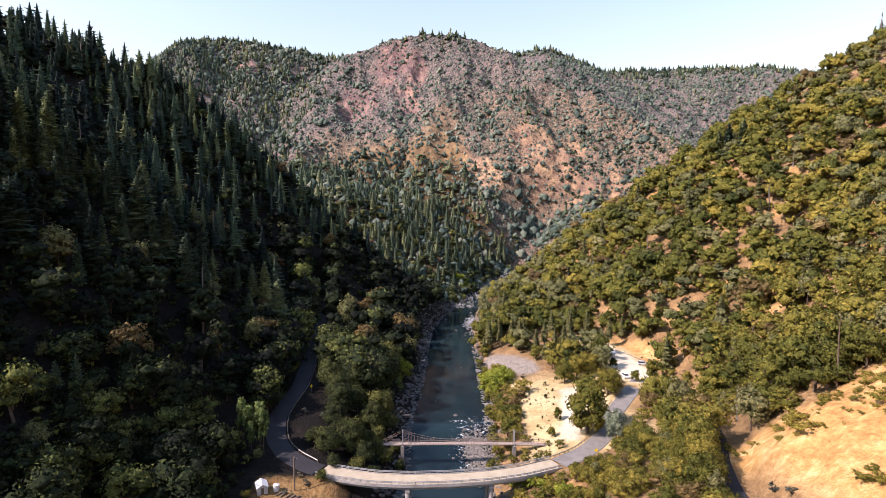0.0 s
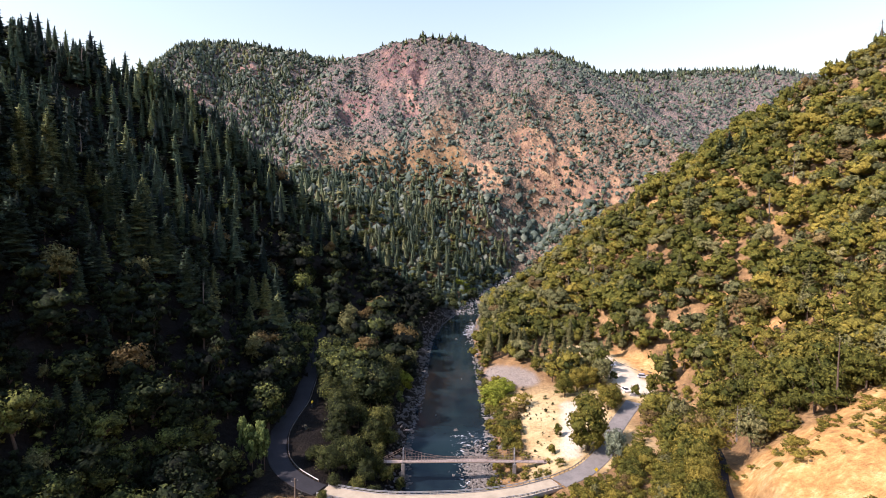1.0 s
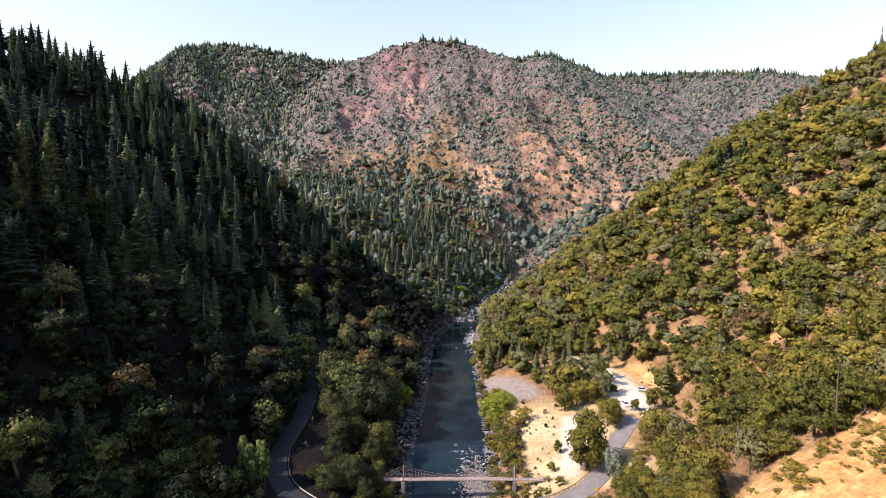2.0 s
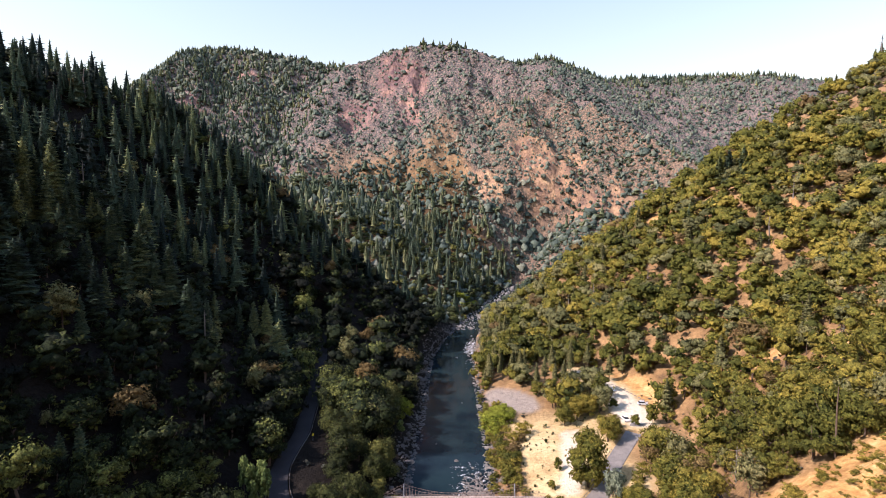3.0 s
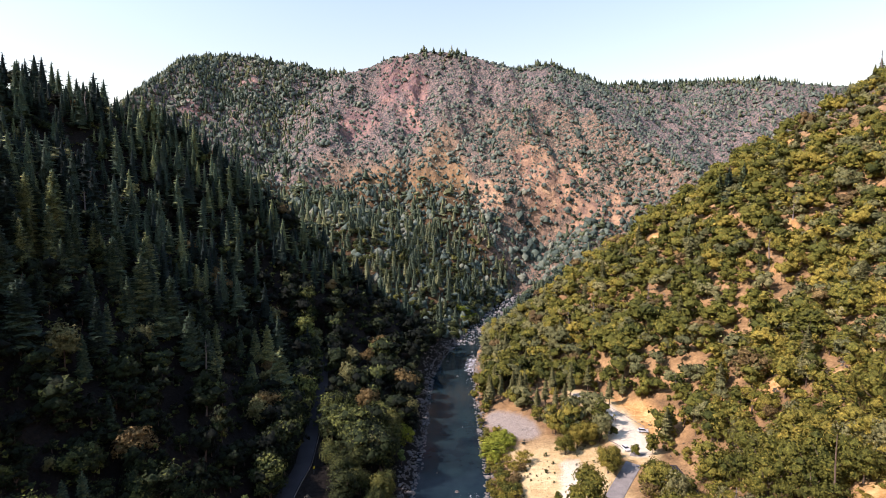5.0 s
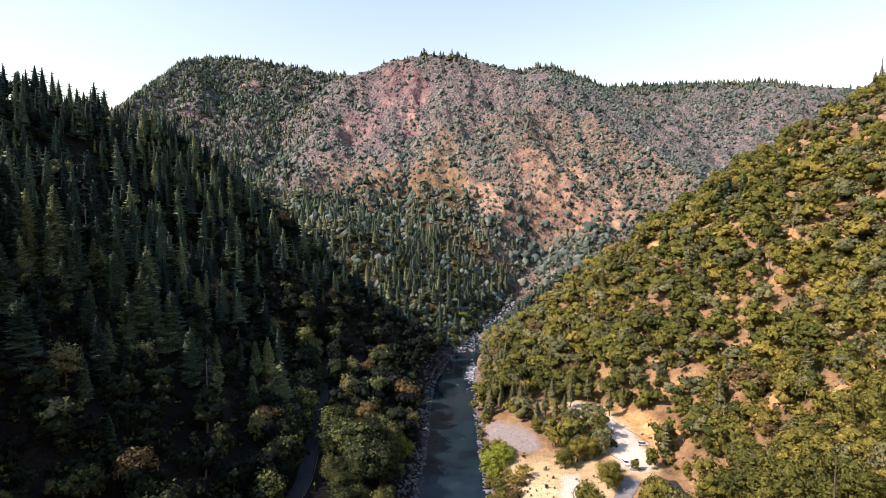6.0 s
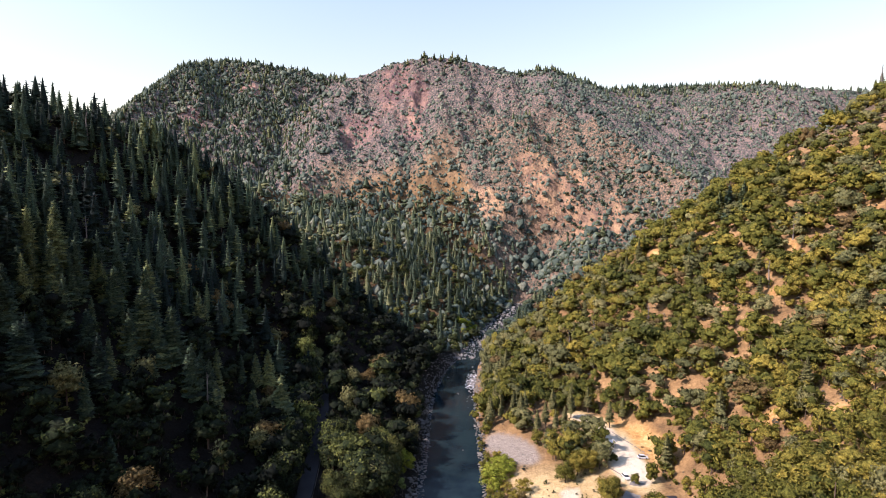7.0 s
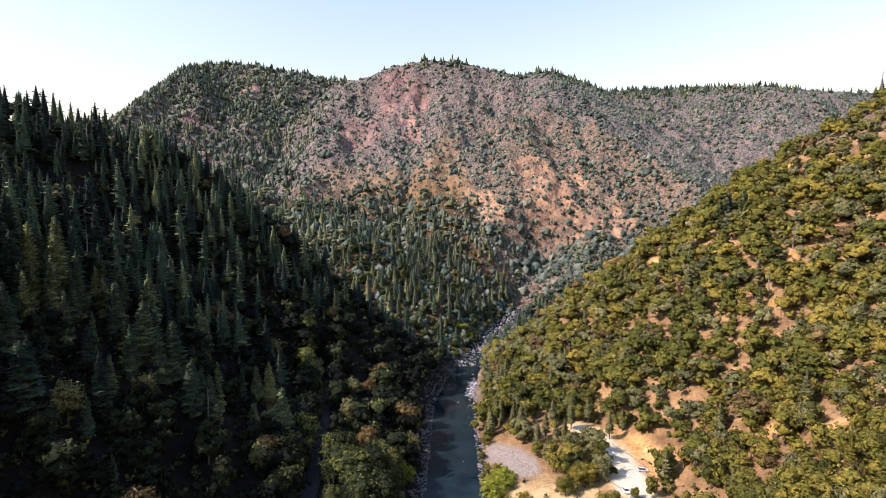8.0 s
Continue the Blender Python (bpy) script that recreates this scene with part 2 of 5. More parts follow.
# clearings on the mountains: x, y, half widths, how bare
CLEARINGS = [(-393, 1087, 32, 9, 1.3), (-359, 967, 20, 24, 1.0), (-430, 960, 30, 12, 0.8), (-42, 956, 14, 22, 0.7), (-46, 890, 15, 50, 0.6), (59, 908, 20, 11, 0.9), (41, 933, 14, 6, 0.7),
             (142, 792, 36, 20, 0.75), (156, 760, 32, 16, 0.7), (218, 713, 32, 18, 0.7), (64, 744, 18, 14, 0.75), (18, 765, 26, 8, 0.8), (45, 693, 11, 8, 0.6), (177, 668, 14, 8, 0.6),
             (116, 724, 14, 7, 0.6), (-87, 967, 26, 18, 0.35), (-125, 812, 46, 7, 0.9), (-180, 755, 34, 16, 0.5), (-115, 900, 60, 60, 0.32), (170, 760, 75, 55, 0.3)]
# gullies full of dark scrub: x, y along their middle
GULLIES = [((76, 874), (82, 809), (84, 768), (89, 738), (105, 732), (125, 709)), ((203, 844), (209, 816), (211, 803)), ((-205, 867), (-171, 830)), ((-60, 857), (-58, 800)),
           ((-142, 933), (-187, 966)), ((251, 1096), (284, 1009), (275, 900), (285, 757)), ((-136, 775), (-71, 777), (-20, 740))]


def gully_scrub(x, y):
    """Nearness to a scrub-filled gully, 0 to 1."""
    g = np.zeros(np.shape(x))
    for pts in GULLIES:
        for (x0, y0), (x1, y1) in zip(pts, pts[1:]):
            dx, dy = x1 - x0, y1 - y0
            t = np.clip(((x - x0) * dx + (y - y0) * dy) / (dx * dx + dy * dy), 0, 1)
            g = np.maximum(g, np.exp(-(np.hypot(x - x0 - t * dx, y - y0 - t * dy) / 13.0) ** 2))
    return g


def openness(x, y):
    """How bare the mountain sides are: rock faces, scree and burnt clearings."""
    n = fbm(x, y, 75, 4, 95) + 0.5 * fbm(x, y, 24, 3, 96)
    o = np.zeros(np.shape(x))
    for cx, cy, rx, ry, amt in CLEARINGS:
        o = o + amt * np.exp(-((x - cx) / rx) ** 2 - ((y - cy) / ry) ** 2)
    o = o * (1 + 2.2 * n) + 0.5 * np.maximum(n - 0.22, 0)
    return np.clip(o * (1 - gully_scrub(x, y)), 0, 1)


def land(x, y):
    """Height of the bare ground."""
    x, y = np.asarray(x, float), np.asarray(y, float)
    wob = fbm(x, y, 60, 3, 5)
    bl, br = along(BANK_L, y) + 1.5 * fbm(x, y, 14, 2, 8), along(BANK_R, y) + 1.5 * fbm(x, y, 14, 2, 9)
    fl, fr, hl, hr = along(FOOT_L, y), along(FOOT_R, y), along(BASE_L, y), along(BASE_R, y)
    w = along(WATER, y)
    u, v = fl - x + 5 * wob, x - fr - 5 * wob
    # benches between the water and the slopes
    tl = np.clip((bl - x) / np.maximum(bl - fl, 4), 0, 1)
    tr = np.clip((x - br) / np.maximum(fr - br, 4), 0, 1)
    bench = np.where(x < 0.5 * (bl + br), w - 1.6 + (hl - w + 1.6) * (1 - (1 - tl) ** 2.2), w - 1.6 + (hr - w + 1.6) * (1 - (1 - tr) ** 1.9))
    bench = bench + 0.35 * fbm(x, y, 9, 3, 21) * np.maximum(tl, tr)
    rise_l = 0.86 * np.maximum(u, 0) - 0.6 * (1 - np.exp(-np.maximum(u, 0) / 10))
    crest_l = along(CREST_L, y) + 6 * fbm(x, y, 90, 2, 31) - 0.45 * np.maximum(-255 - x, 0)
    rise_l = -softmax2(-rise_l, -(crest_l - hl), 22)
    rise_r = 0.745 * np.maximum(v, 0) - 0.00022 * np.maximum(v, 0) ** 2
    crest_r = 190 + 60 * smooth(265, 340, x) - 0.3 * np.maximum(x - 420, 0)
    rise_r = -softmax2(-rise_r, -(crest_r - hr), 22)
    rough = smooth(6, 50, np.maximum(u, v)) * (4.5 * fbm(x, y, 55, 4, 3) + 2.0 * fbm(x, y, 17, 3, 4))
    z = bench + np.maximum(rise_l, rise_r) + rough
    gash = smooth(62, 70, x) * (1 - smooth(124, 132, y)) * (1 - smooth(120, 140, x)) * smooth(30, 60, y)
    z = z + gash * (1.5 * fbm(x * 0.8 + y * 0.5, (y - x) * 1.6, 12, 4, 25) + 0.7 * fbm(x, y, 5, 2, 26) - 1.6 * np.abs(fbm(x * 0.35 + y * 0.2, y - 0.6 * x, 8, 3, 27)))
    # mountains behind
    far = np.full(np.shape(x), -50.0)
    for fall, pts in RIDGES:
        far = softmax2(far, tent(x, y, pts, fall), 10)
    gully = np.abs(fbm(x + 30 * fbm(x, y, 120, 2, 41), y * 0.55, 105, 4, 43))
    crag = fbm(x, y * 0.7, 30, 4, 47)
    amp = smooth(20, 160, far) * smooth(480, 760, y)
    far = far + amp * (4 - 42 * (0.28 - gully) * (gully < 0.28) + 11 * crag + (6 + 8 * openness(x, y)) * fbm(x, y * 0.8, 19, 3, 49) - (16 + 12 * openness(x, y)) * np.abs(fbm(x + 0.45 * y, y * 0.45 - 0.2 * x, 34, 4, 50))) * (1 - 0.75 * smooth(330, 400, far))
    # the river keeps its gorge between the spurs
    far = np.minimum(far, w - 6 + 0.8 * np.maximum.reduce([bl - x, x - br, 0 * x]) + 0.75 * np.maximum(y - 650, 0) + 3 * np.maximum(y - 730, 0))
    z = np.where(y > 380, softmax2(z, far, 6), z)
    # roads are cut and filled level
    for half, pts in ((4.2, ROAD_MAIN), (6.5, ROAD_LOT), (2.6, ROAD_HILL)):
        d, h = road_at(x, y, pts)
        k = 1 - smooth(half + 0.6, half + 5.0, d)
        if pts is ROAD_MAIN:
            k = k * (1 - smooth(BRIDGE_ENDS[0] - 3, BRIDGE_ENDS[0] + 1, x) * (1 - smooth(BRIDGE_ENDS[1] - 1, BRIDGE_ENDS[1] + 3, x)) * (y < 200))
        z = z + (h - 0.12 - z) * k
    return z


def mesh_of(name, verts, tris, mats, floats=None, flat=True, mat_index=None, normals=None):
    """A mesh from arrays of corners and triangles, with named float attributes per corner."""
    verts, tris = np.asarray(verts, np.float32), np.asarray(tris, np.int32)
    me = bpy.data.meshes.new(name)
    me.vertices.add(len(verts))
    me.vertices.foreach_set("co", verts.ravel())
    me.loops.add(tris.size)
    me.loops.foreach_set("vertex_index", tris.ravel())
    me.polygons.add(len(tris))
    me.polygons.foreach_set("loop_start", np.arange(0, tris.size, 3, dtype=np.int32))
    if mat_index is not None:
        me.polygons.foreach_set("material_index", np.asarray(mat_index, np.int32))
    me.polygons.foreach_set("use_smooth", np.full(len(tris), not flat))
    for k, vals in (floats or {}).items():
        me.attributes.new(k, "FLOAT", "POINT").data.foreach_set("value", np.asarray(vals, np.float32))
    for m in mats:
        me.materials.append(m)
    me.update()
    me.validate()
    if normals is not None:
        me.normals_split_custom_set_from_vertices(np.asarray(normals, np.float32).tolist())
    return me


def grid_tris(nx, ny):
    i = (np.arange(ny - 1)[:, None] * nx + np.arange(nx - 1)[None, :]).ravel()
    return np.concatenate([np.stack([i, i + 1, i + nx + 1], 1), np.stack([i, i + nx + 1, i + nx], 1)])


def steps(spans):
    out = []
    for a, b, s in spans:
        out.append(np.arange(a, b, s, dtype=float))
    return np.concatenate(out + [np.array([float(spans[-1][1])])])


gx = steps([(-4500, -1500, 250), (-1500, -700, 40), (-700, -300, 9), (-300, -90, 5), (-90, 130, 2.5), (130, 320, 4.5), (320, 760, 9), (760, 1500, 30), (1500, 4500, 250)])
gy = steps([(-4500, -600, 300), (-600, -100, 40), (-100, 60, 8), (60, 100, 4), (100, 300, 2.5), (300, 460, 4.5), (460, 760, 7), (760, 1060, 5), (1060, 1400, 12), (1400, 2000, 60), (2000, 4500, 250)])
GX, GY = np.meshgrid(gx, gy)
GZ = land(GX, GY)


# patches of bare soil on the sunny slope: x, y and half widths
BARE_SPOTS = [(250, 398, 12, 12), (170, 382, 8, 6), (154, 390, 10, 8), (133, 405, 9, 9), (104, 398, 7, 12), (94, 370, 9, 7), (197, 307, 4, 6), (173, 283, 8, 5), (155, 276, 4, 6), (172, 255, 8, 4), (181, 254, 7, 4), (126, 318, 4, 6),
              (137, 259, 7, 5), (120, 224, 8, 6), (123, 204, 11, 5), (130, 208, 6, 6), (140, 290, 4, 5), (180, 316, 6, 4), (253, 347, 8, 5), (231, 294, 6, 4), (156, 189, 7, 7), (137, 185, 5, 5), (114, 261, 5, 5), (269, 345, 11, 4)]


def ground_masks(x, y):
    """Where the soil is bare: orange cut banks, red rock, pale sand, gravel."""
    n1, n2 = fbm(x, y, 26, 4, 61), fbm(x, y, 70, 3, 63)
    cut = smooth(64, 70, x) * (1 - smooth(126, 132, y + 4 * n1)) * (1 - smooth(116, 140, x + 8 * n2)) * smooth(40, 60, y)
    lot_d, _ = road_at(x, y, ROAD_LOT)
    bank = smooth(84, 88, x + 0.2 * (y - 240)) * (1 - smooth(102, 110, x + 10 * n1)) * smooth(222, 232, y - 0.3 * (x - 90) + 6 * n1) * (1 - smooth(262, 274, y + 0.9 * (x - 90) + 12 * n1))
    sand = smooth(24, 30, x + 3 * n1) * (1 - smooth(60, 70, x)) * smooth(150, 160, y) * (1 - smooth(222, 246, y + 6 * n1))
    sand = np.maximum(sand, 1 - smooth(7.5, 9.5, lot_d + 1.2 * n1))
    gravel = 1 - smooth(0.82, 1.08, np.hypot((x - 33.5 + 0.34 * (y - 256)) / 10.5, (y - 256) / 22) + 0.25 * n1)
    rock = np.maximum(smooth(700, 830, y - 70 * (1 - smooth(10, 60, x)) * smooth(-260, -180, x) + 0.25 * np.abs(x) + 60 * n2 + 100 * smooth(20, 70, x) * (y > 500)), smooth(215, 265, x - along(FOOT_R, y) + 20 * n2) * (x > 0) * 0.8)
    yard = smooth(-50, -46, x) * (1 - smooth(-30, -25, x)) * smooth(122, 127, y) * (1 - smooth(139, 142, y))
    lane_d, _ = road_at(x, y, LANE_SAND)
    lane = np.maximum(1 - smooth(2.6, 3.8, lane_d + 0.8 * n1), 1 - smooth(0, 1.6, lot_d + 1.4 * n1 - 3.4 - 3.0 * smooth(206, 216, y) * (1 - smooth(236, 252, y))))
    scar = np.zeros(np.shape(x))
    for cx, cy, rx, ry in BARE_SPOTS:
        scar = np.maximum(scar, 1 - smooth(0.6, 1.1, np.hypot((x - cx) / (0.76 * rx), (y - cy) / (0.76 * ry)) + 0.5 * n1))
    cut = np.maximum(cut, scar * 0.75)
    cut = np.maximum(cut, 1 - smooth(0.7, 1.1, np.hypot((x - 31.5) / 3.2, (y - 132) / 4.6) + 0.5 * n1))
    # Where near-black litter lies in place of shade, half over the yard too.
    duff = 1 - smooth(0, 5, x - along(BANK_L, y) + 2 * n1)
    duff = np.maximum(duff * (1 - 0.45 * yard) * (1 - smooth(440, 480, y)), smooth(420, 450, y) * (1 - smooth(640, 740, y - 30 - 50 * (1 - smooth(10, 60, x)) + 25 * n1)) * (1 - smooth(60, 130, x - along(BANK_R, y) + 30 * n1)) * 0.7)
    return {"cut": np.maximum.reduce([cut, bank * 0.9, yard * 0.3]), "sand": np.clip(sand, 0, 1), "gravel": gravel, "rock": rock, "lane": lane, "duff": duff, "open": openness(x, y), "warm": smooth(-30, 90, x + 60 * n2) * (1 - smooth(300, 400, x)) * (1 - smooth(860, 960, y))}


masks = ground_masks(GX, GY)

GROUND, nt, bs = material("hillside soil", 0.95, 0.15)
nc = nt.nodes.new("ShaderNodeTexCoord").outputs["Object"]
n_big, n_mid, n_fine = noise_tex(nt, 0.012, 6, 0.6, nc), noise_tex(nt, 0.07, 6, 0.65, nc), noise_tex(nt, 0.9, 5, 0.7, nc)
mixn = math_node(nt, "ADD", math_node(nt, "MULTIPLY", n_mid, 0.6), math_node(nt, "MULTIPLY", n_fine, 0.4))
soil = ramp(nt, mixn, [(0.34, (0.085, 0.056, 0.028)), (0.5, (0.22, 0.135, 0.060)), (0.66, (0.40, 0.26, 0.115))])
rill = noise_tex(nt, 0.35, 7, 0.75, nc)
ochre = ramp(nt, math_node(nt, "ADD", math_node(nt, "MULTIPLY", mixn, 0.5), math_node(nt, "MULTIPLY", rill, 0.5)), [(0.38, (0.28, 0.135, 0.044)), (0.5, (0.46, 0.268, 0.088)), (0.62, (0.66, 0.475, 0.215))])
n_rock = math_node(nt, "ADD", math_node(nt, "MULTIPLY", n_big, 0.4), math_node(nt, "MULTIPLY", n_mid, 0.6))
redrock = blend(nt, attr(nt, "warm"), ramp(nt, n_rock, [(0.38, (0.13, 0.088, 0.090)), (0.5, (0.23, 0.147, 0.128)), (0.62, (0.36, 0.225, 0.165))]),
                ramp(nt, n_rock, [(0.38, (0.16, 0.104, 0.080)), (0.5, (0.29, 0.182, 0.112)), (0.62, (0.45, 0.300, 0.165))]))
n_scrub = math_node(nt, "ADD", math_node(nt, "MULTIPLY", noise_tex(nt, 0.33, 4, 0.75, nc), 0.75), math_node(nt, "MULTIPLY", n_mid, 0.25))
scrubby = blend(nt, attr(nt, "warm"), ramp(nt, n_scrub, [(0.43, (0.055, 0.064, 0.058)), (0.50, (0.140, 0.117, 0.108)), (0.58, (0.25, 0.185, 0.152))]),
                ramp(nt, n_scrub, [(0.43, (0.060, 0.064, 0.047)), (0.50, (0.145, 0.108, 0.080)), (0.58, (0.27, 0.180, 0.118))]))
pale = ramp(nt, mixn, [(0.36, (0.31, 0.215, 0.092)), (0.5, (0.46, 0.345, 0.165)), (0.62, (0.56, 0.455, 0.25))])
stones = ramp(nt, noise_tex(nt, 1.6, 3, 0.8, nc), [(0.38, (0.15, 0.127, 0.102)), (0.62, (0.34, 0.298, 0.245))])
# Forest litter taken near black: the slope's shade put into its colour.
shade_litter = ramp(nt, mixn, [(0.36, (0.004, 0.0035, 0.003)), (0.5, (0.008, 0.0065, 0.005)), (0.66, (0.024, 0.019, 0.014))])
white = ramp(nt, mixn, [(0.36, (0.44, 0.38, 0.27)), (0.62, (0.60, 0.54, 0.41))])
col = blend(nt, attr(nt, "duff"), soil, shade_litter)
stripped = math_node(nt, "MULTIPLY", math_node(nt, "SUBTRACT", math_node(nt, "ADD", attr(nt, "open"), math_node(nt, "MULTIPLY", noise_tex(nt, 0.11, 6, 0.75, nc), 0.9)), 0.62), 4.0, True)
col = blend(nt, attr(nt, "rock"), col, blend(nt, stripped, scrubby, redrock))
col = blend(nt, attr(nt, "cut"), col, ochre)
col = blend(nt, attr(nt, "sand"), col, pale)
col = blend(nt, attr(nt, "gravel"), col, stones)
col = blend(nt, attr(nt, "lane"), col, white)
nt.links.new(col, bs.inputs["Base Color"])
bump(nt, bs, math_node(nt, "ADD", mixn, math_node(nt, "ADD", math_node(nt, "MULTIPLY", noise_tex(nt, 0.22, 4, 0.7, nc), 0.8), math_node(nt, "MULTIPLY", attr(nt, "rock"), math_node(nt, "MULTIPLY", noise_tex(nt, 0.09, 5, 0.7, nc), 4.0)))), 1.0, 1.6)

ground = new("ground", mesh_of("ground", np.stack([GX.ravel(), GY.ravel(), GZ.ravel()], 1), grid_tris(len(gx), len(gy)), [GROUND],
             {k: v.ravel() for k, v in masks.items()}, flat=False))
tagged(ground, "steep canyon ground of ochre soil, red rock and pale sand", "ground", kind="structure")

# river surface
WATERM, nt, bs = material("river water", 0.08, 0.1)
nc = nt.nodes.new("ShaderNodeTexCoord").outputs["Object"]
rif = attr(nt, "riffle")
foam_n = noise_tex(nt, 0.55, 8, 0.75, nc)
foam = math_node(nt, "MULTIPLY", math_node(nt, "SUBTRACT", math_node(nt, "ADD", foam_n, math_node(nt, "MULTIPLY", rif, 0.24)), 0.80), 9.0, True)
# Dark water colour; its blue lean stands in for reflected sky.
sky_bed = ramp(nt, noise_tex(nt, 0.05, 4, 0.6, nc), [(0.35, (0.004, 0.009, 0.014)), (0.6, (0.010, 0.021, 0.025))])
nt.links.new(blend(nt, foam, sky_bed, (0.75, 0.77, 0.78)), bs.inputs["Base Color"])
nt.links.new(math_node(nt, "ADD", math_node(nt, "MULTIPLY", foam, 0.5), 0.07), bs.inputs["Roughness"])
bump(nt, bs, noise_tex(nt, 0.8, 4, 0.6, nc), 0.05, 0.15)
bs.inputs["IOR"].default_value = 1.33
ry = steps([(-300, 60, 12), (60, 470, 3), (470, 740, 6)])
tt = np.linspace(0, 1, 17)
RX = (along(BANK_L, ry) - 7)[:, None] * (1 - tt) + (along(BANK_R, ry) + 7)[:, None] * tt
RY = np.repeat(ry[:, None], 17, 1)
RZ = np.repeat(along(WATER, ry)[:, None], 17, 1) + 0.03 * fbm(RX, RY, 4, 2, 77)
riffle = np.maximum.reduce([smooth(150, 166, RY) * (1 - smooth(196, 206, RY)) * smooth(-3, 5, RX), smooth(345, 358, RY) * (1 - smooth(386, 398, RY)) * smooth(-9, -3, RX - along(BANK_R, RY)) * 1.3,
                            smooth(425, 440, RY) * 0.9, (1 - smooth(135, 150, RY)) * 0.55])
water = new("water", mesh_of("water", np.stack([RX.ravel(), RY.ravel(), RZ.ravel()], 1), grid_tris(17, len(ry)), [WATERM], {"riffle": riffle.ravel()}, flat=False))
tagged(water, "dark green river water with white riffles over stones", "river", kind="structure")

# ---- plants: shapes of unit height ----


def turned(v, a):
    c, s = np.cos(a), np.sin(a)
    return np.stack([v[:, 0] * c - v[:, 1] * s, v[:, 0] * s + v[:, 1] * c, v[:, 2]], 1)


def unit(v):
    return v / (np.linalg.norm(v, axis=-1, keepdims=True) + 1e-9)


def shaped(V, T, C, N):
    """Arrays of a crown, its faces wound the way that its normals point."""
    V, T, C, N = np.array(V, float), np.array(T), np.clip(np.array(C, float), 0, 1), unit(np.array(N, float))
    g = np.cross(V[T[:, 1]] - V[T[:, 0]], V[T[:, 2]] - V[T[:, 0]])
    back = (g * N[T].sum(1)).sum(1) < 0
    T[back] = T[back][:, ::-1]
    return V, T, C, N


def conifer_crown(rng, boughs, wide, tufts=0, low=0.12, ragged=0.5, heart=2):
    """Boughs of needles that shorten towards the tip, at uneven heights, with side sprays."""
    V, T, C, N = [], [], [], []
    for i in range(boughs):
        u = (i + rng.random()) / boughs
        f = 0.45 * u + 0.55 * (1 - math.sqrt(1 - u))
        z = low + (0.985 - low) * f
        R = wide * (1 - f) ** 0.68 * (0.55 + 0.45 * min(1, f * 5 + 0.35)) + 0.012
        a = i * 2.399 + rng.normal(0, 0.5)
        r = R * (1 - ragged * rng.random() ** 1.5) * (1.2 if rng.random() < 0.12 else 1)
        drop = r * (rng.uniform(0.05, 0.65) * (1 - f) - 0.25 * f)
        tint = rng.uniform(0.28, 0.72)
        pieces = [(0.05, 1.0, a, 0.42)]
        for k in range(tufts):
            pieces.append((rng.uniform(0.3, 0.75), rng.uniform(0.35, 0.6), a + (-1) ** k * rng.uniform(0.3, 0.9), 0.45))
        for k, (start, ln, aa, w) in enumerate(pieces):
            o = np.array([np.cos(a) * r * start, np.sin(a) * r * start, z - drop * start])
            d = np.array([np.cos(aa), np.sin(aa), 0.0]) * r * ln
            side = np.array([-np.sin(aa), np.cos(aa), 0.0]) * r * w * ln * rng.uniform(0.8, 1.4)
            dz = np.array([0, 0, -drop * ln])
            n = np.array([np.cos(aa) * 0.8, np.sin(aa) * 0.8, 0.5]) + rng.normal(0, 0.18, 3)
            b = len(V)
            if k == 0:
                V += [o + (0, 0, 0.012), o + 0.5 * d + side + 0.6 * dz - (0, 0, 0.018), o + d + dz, o + 0.5 * d - side + 0.6 * dz - (0, 0, 0.018)]
                T += [(b, b + 1, b + 2), (b, b + 2, b + 3)]
            else:
                V += [o + side, o - side, o + d + dz + (0, 0, rng.normal(0, 0.012))]
                T.append((b, b + 1, b + 2))
            C += [tint] * (len(V) - b)
            N += [n] * (len(V) - b)
    # twigs round the trunk, tinted darker for the shade inside the crown
    b = len(V)
    for h, q in ((low, 0.3), (low + 0.1, 0.52), (0.97, 0.02))[2 - heart:]:
        for k in range(5):
            c = np.array([np.cos(k * 1.257), np.sin(k * 1.257), 0.0])
            V.append(c * wide * q + (0, 0, h))
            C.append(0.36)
            N.append(c + (0, 0, 0.3))
    for lv in (0, 5)[:heart]:
        for k in range(5):
            m = (k + 1) % 5
            T += [(b + lv + k, b + lv + m, b + lv + 5 + m), (b + lv + k, b + lv + 5 + m, b + lv + 5 + k)]
    return shaped(V, T, C, N)


def low_bush(rng):
    """A rough round mound of twigs and leaves."""
    V, N, a = [], [], rng.uniform(0, 6.28)
    for h, q, tilt in ((-0.1, 0.46, 0.0), (0.5, 0.44, 0.55)):
        for k in range(4):
            c = np.array([math.cos(a + k * 1.571 + h), math.sin(a + k * 1.571 + h), 0.0])
            V.append(c * q * rng.uniform(0.5, 1.35) + (0, 0, h + rng.uniform(-0.12, 0.12)))
            N.append(c + (0, 0, tilt))
    V.append(np.array([rng.normal(0, 0.1), rng.normal(0, 0.1), rng.uniform(0.85, 1.05)]))
    N.append(np.array([0.0, 0.0, 1.0]))
    T = []
    for k in range(4):
        m = (k + 1) % 4
        T += [(k, m, 4 + m), (k, 4 + m, 4 + k), (4 + k, 4 + m, 8)]
    C = np.clip(rng.uniform(0.35, 0.6) + rng.normal(0, 0.1, 9), 0, 1)
    return (*shaped(V, T, C, N), np.zeros(len(T), int))


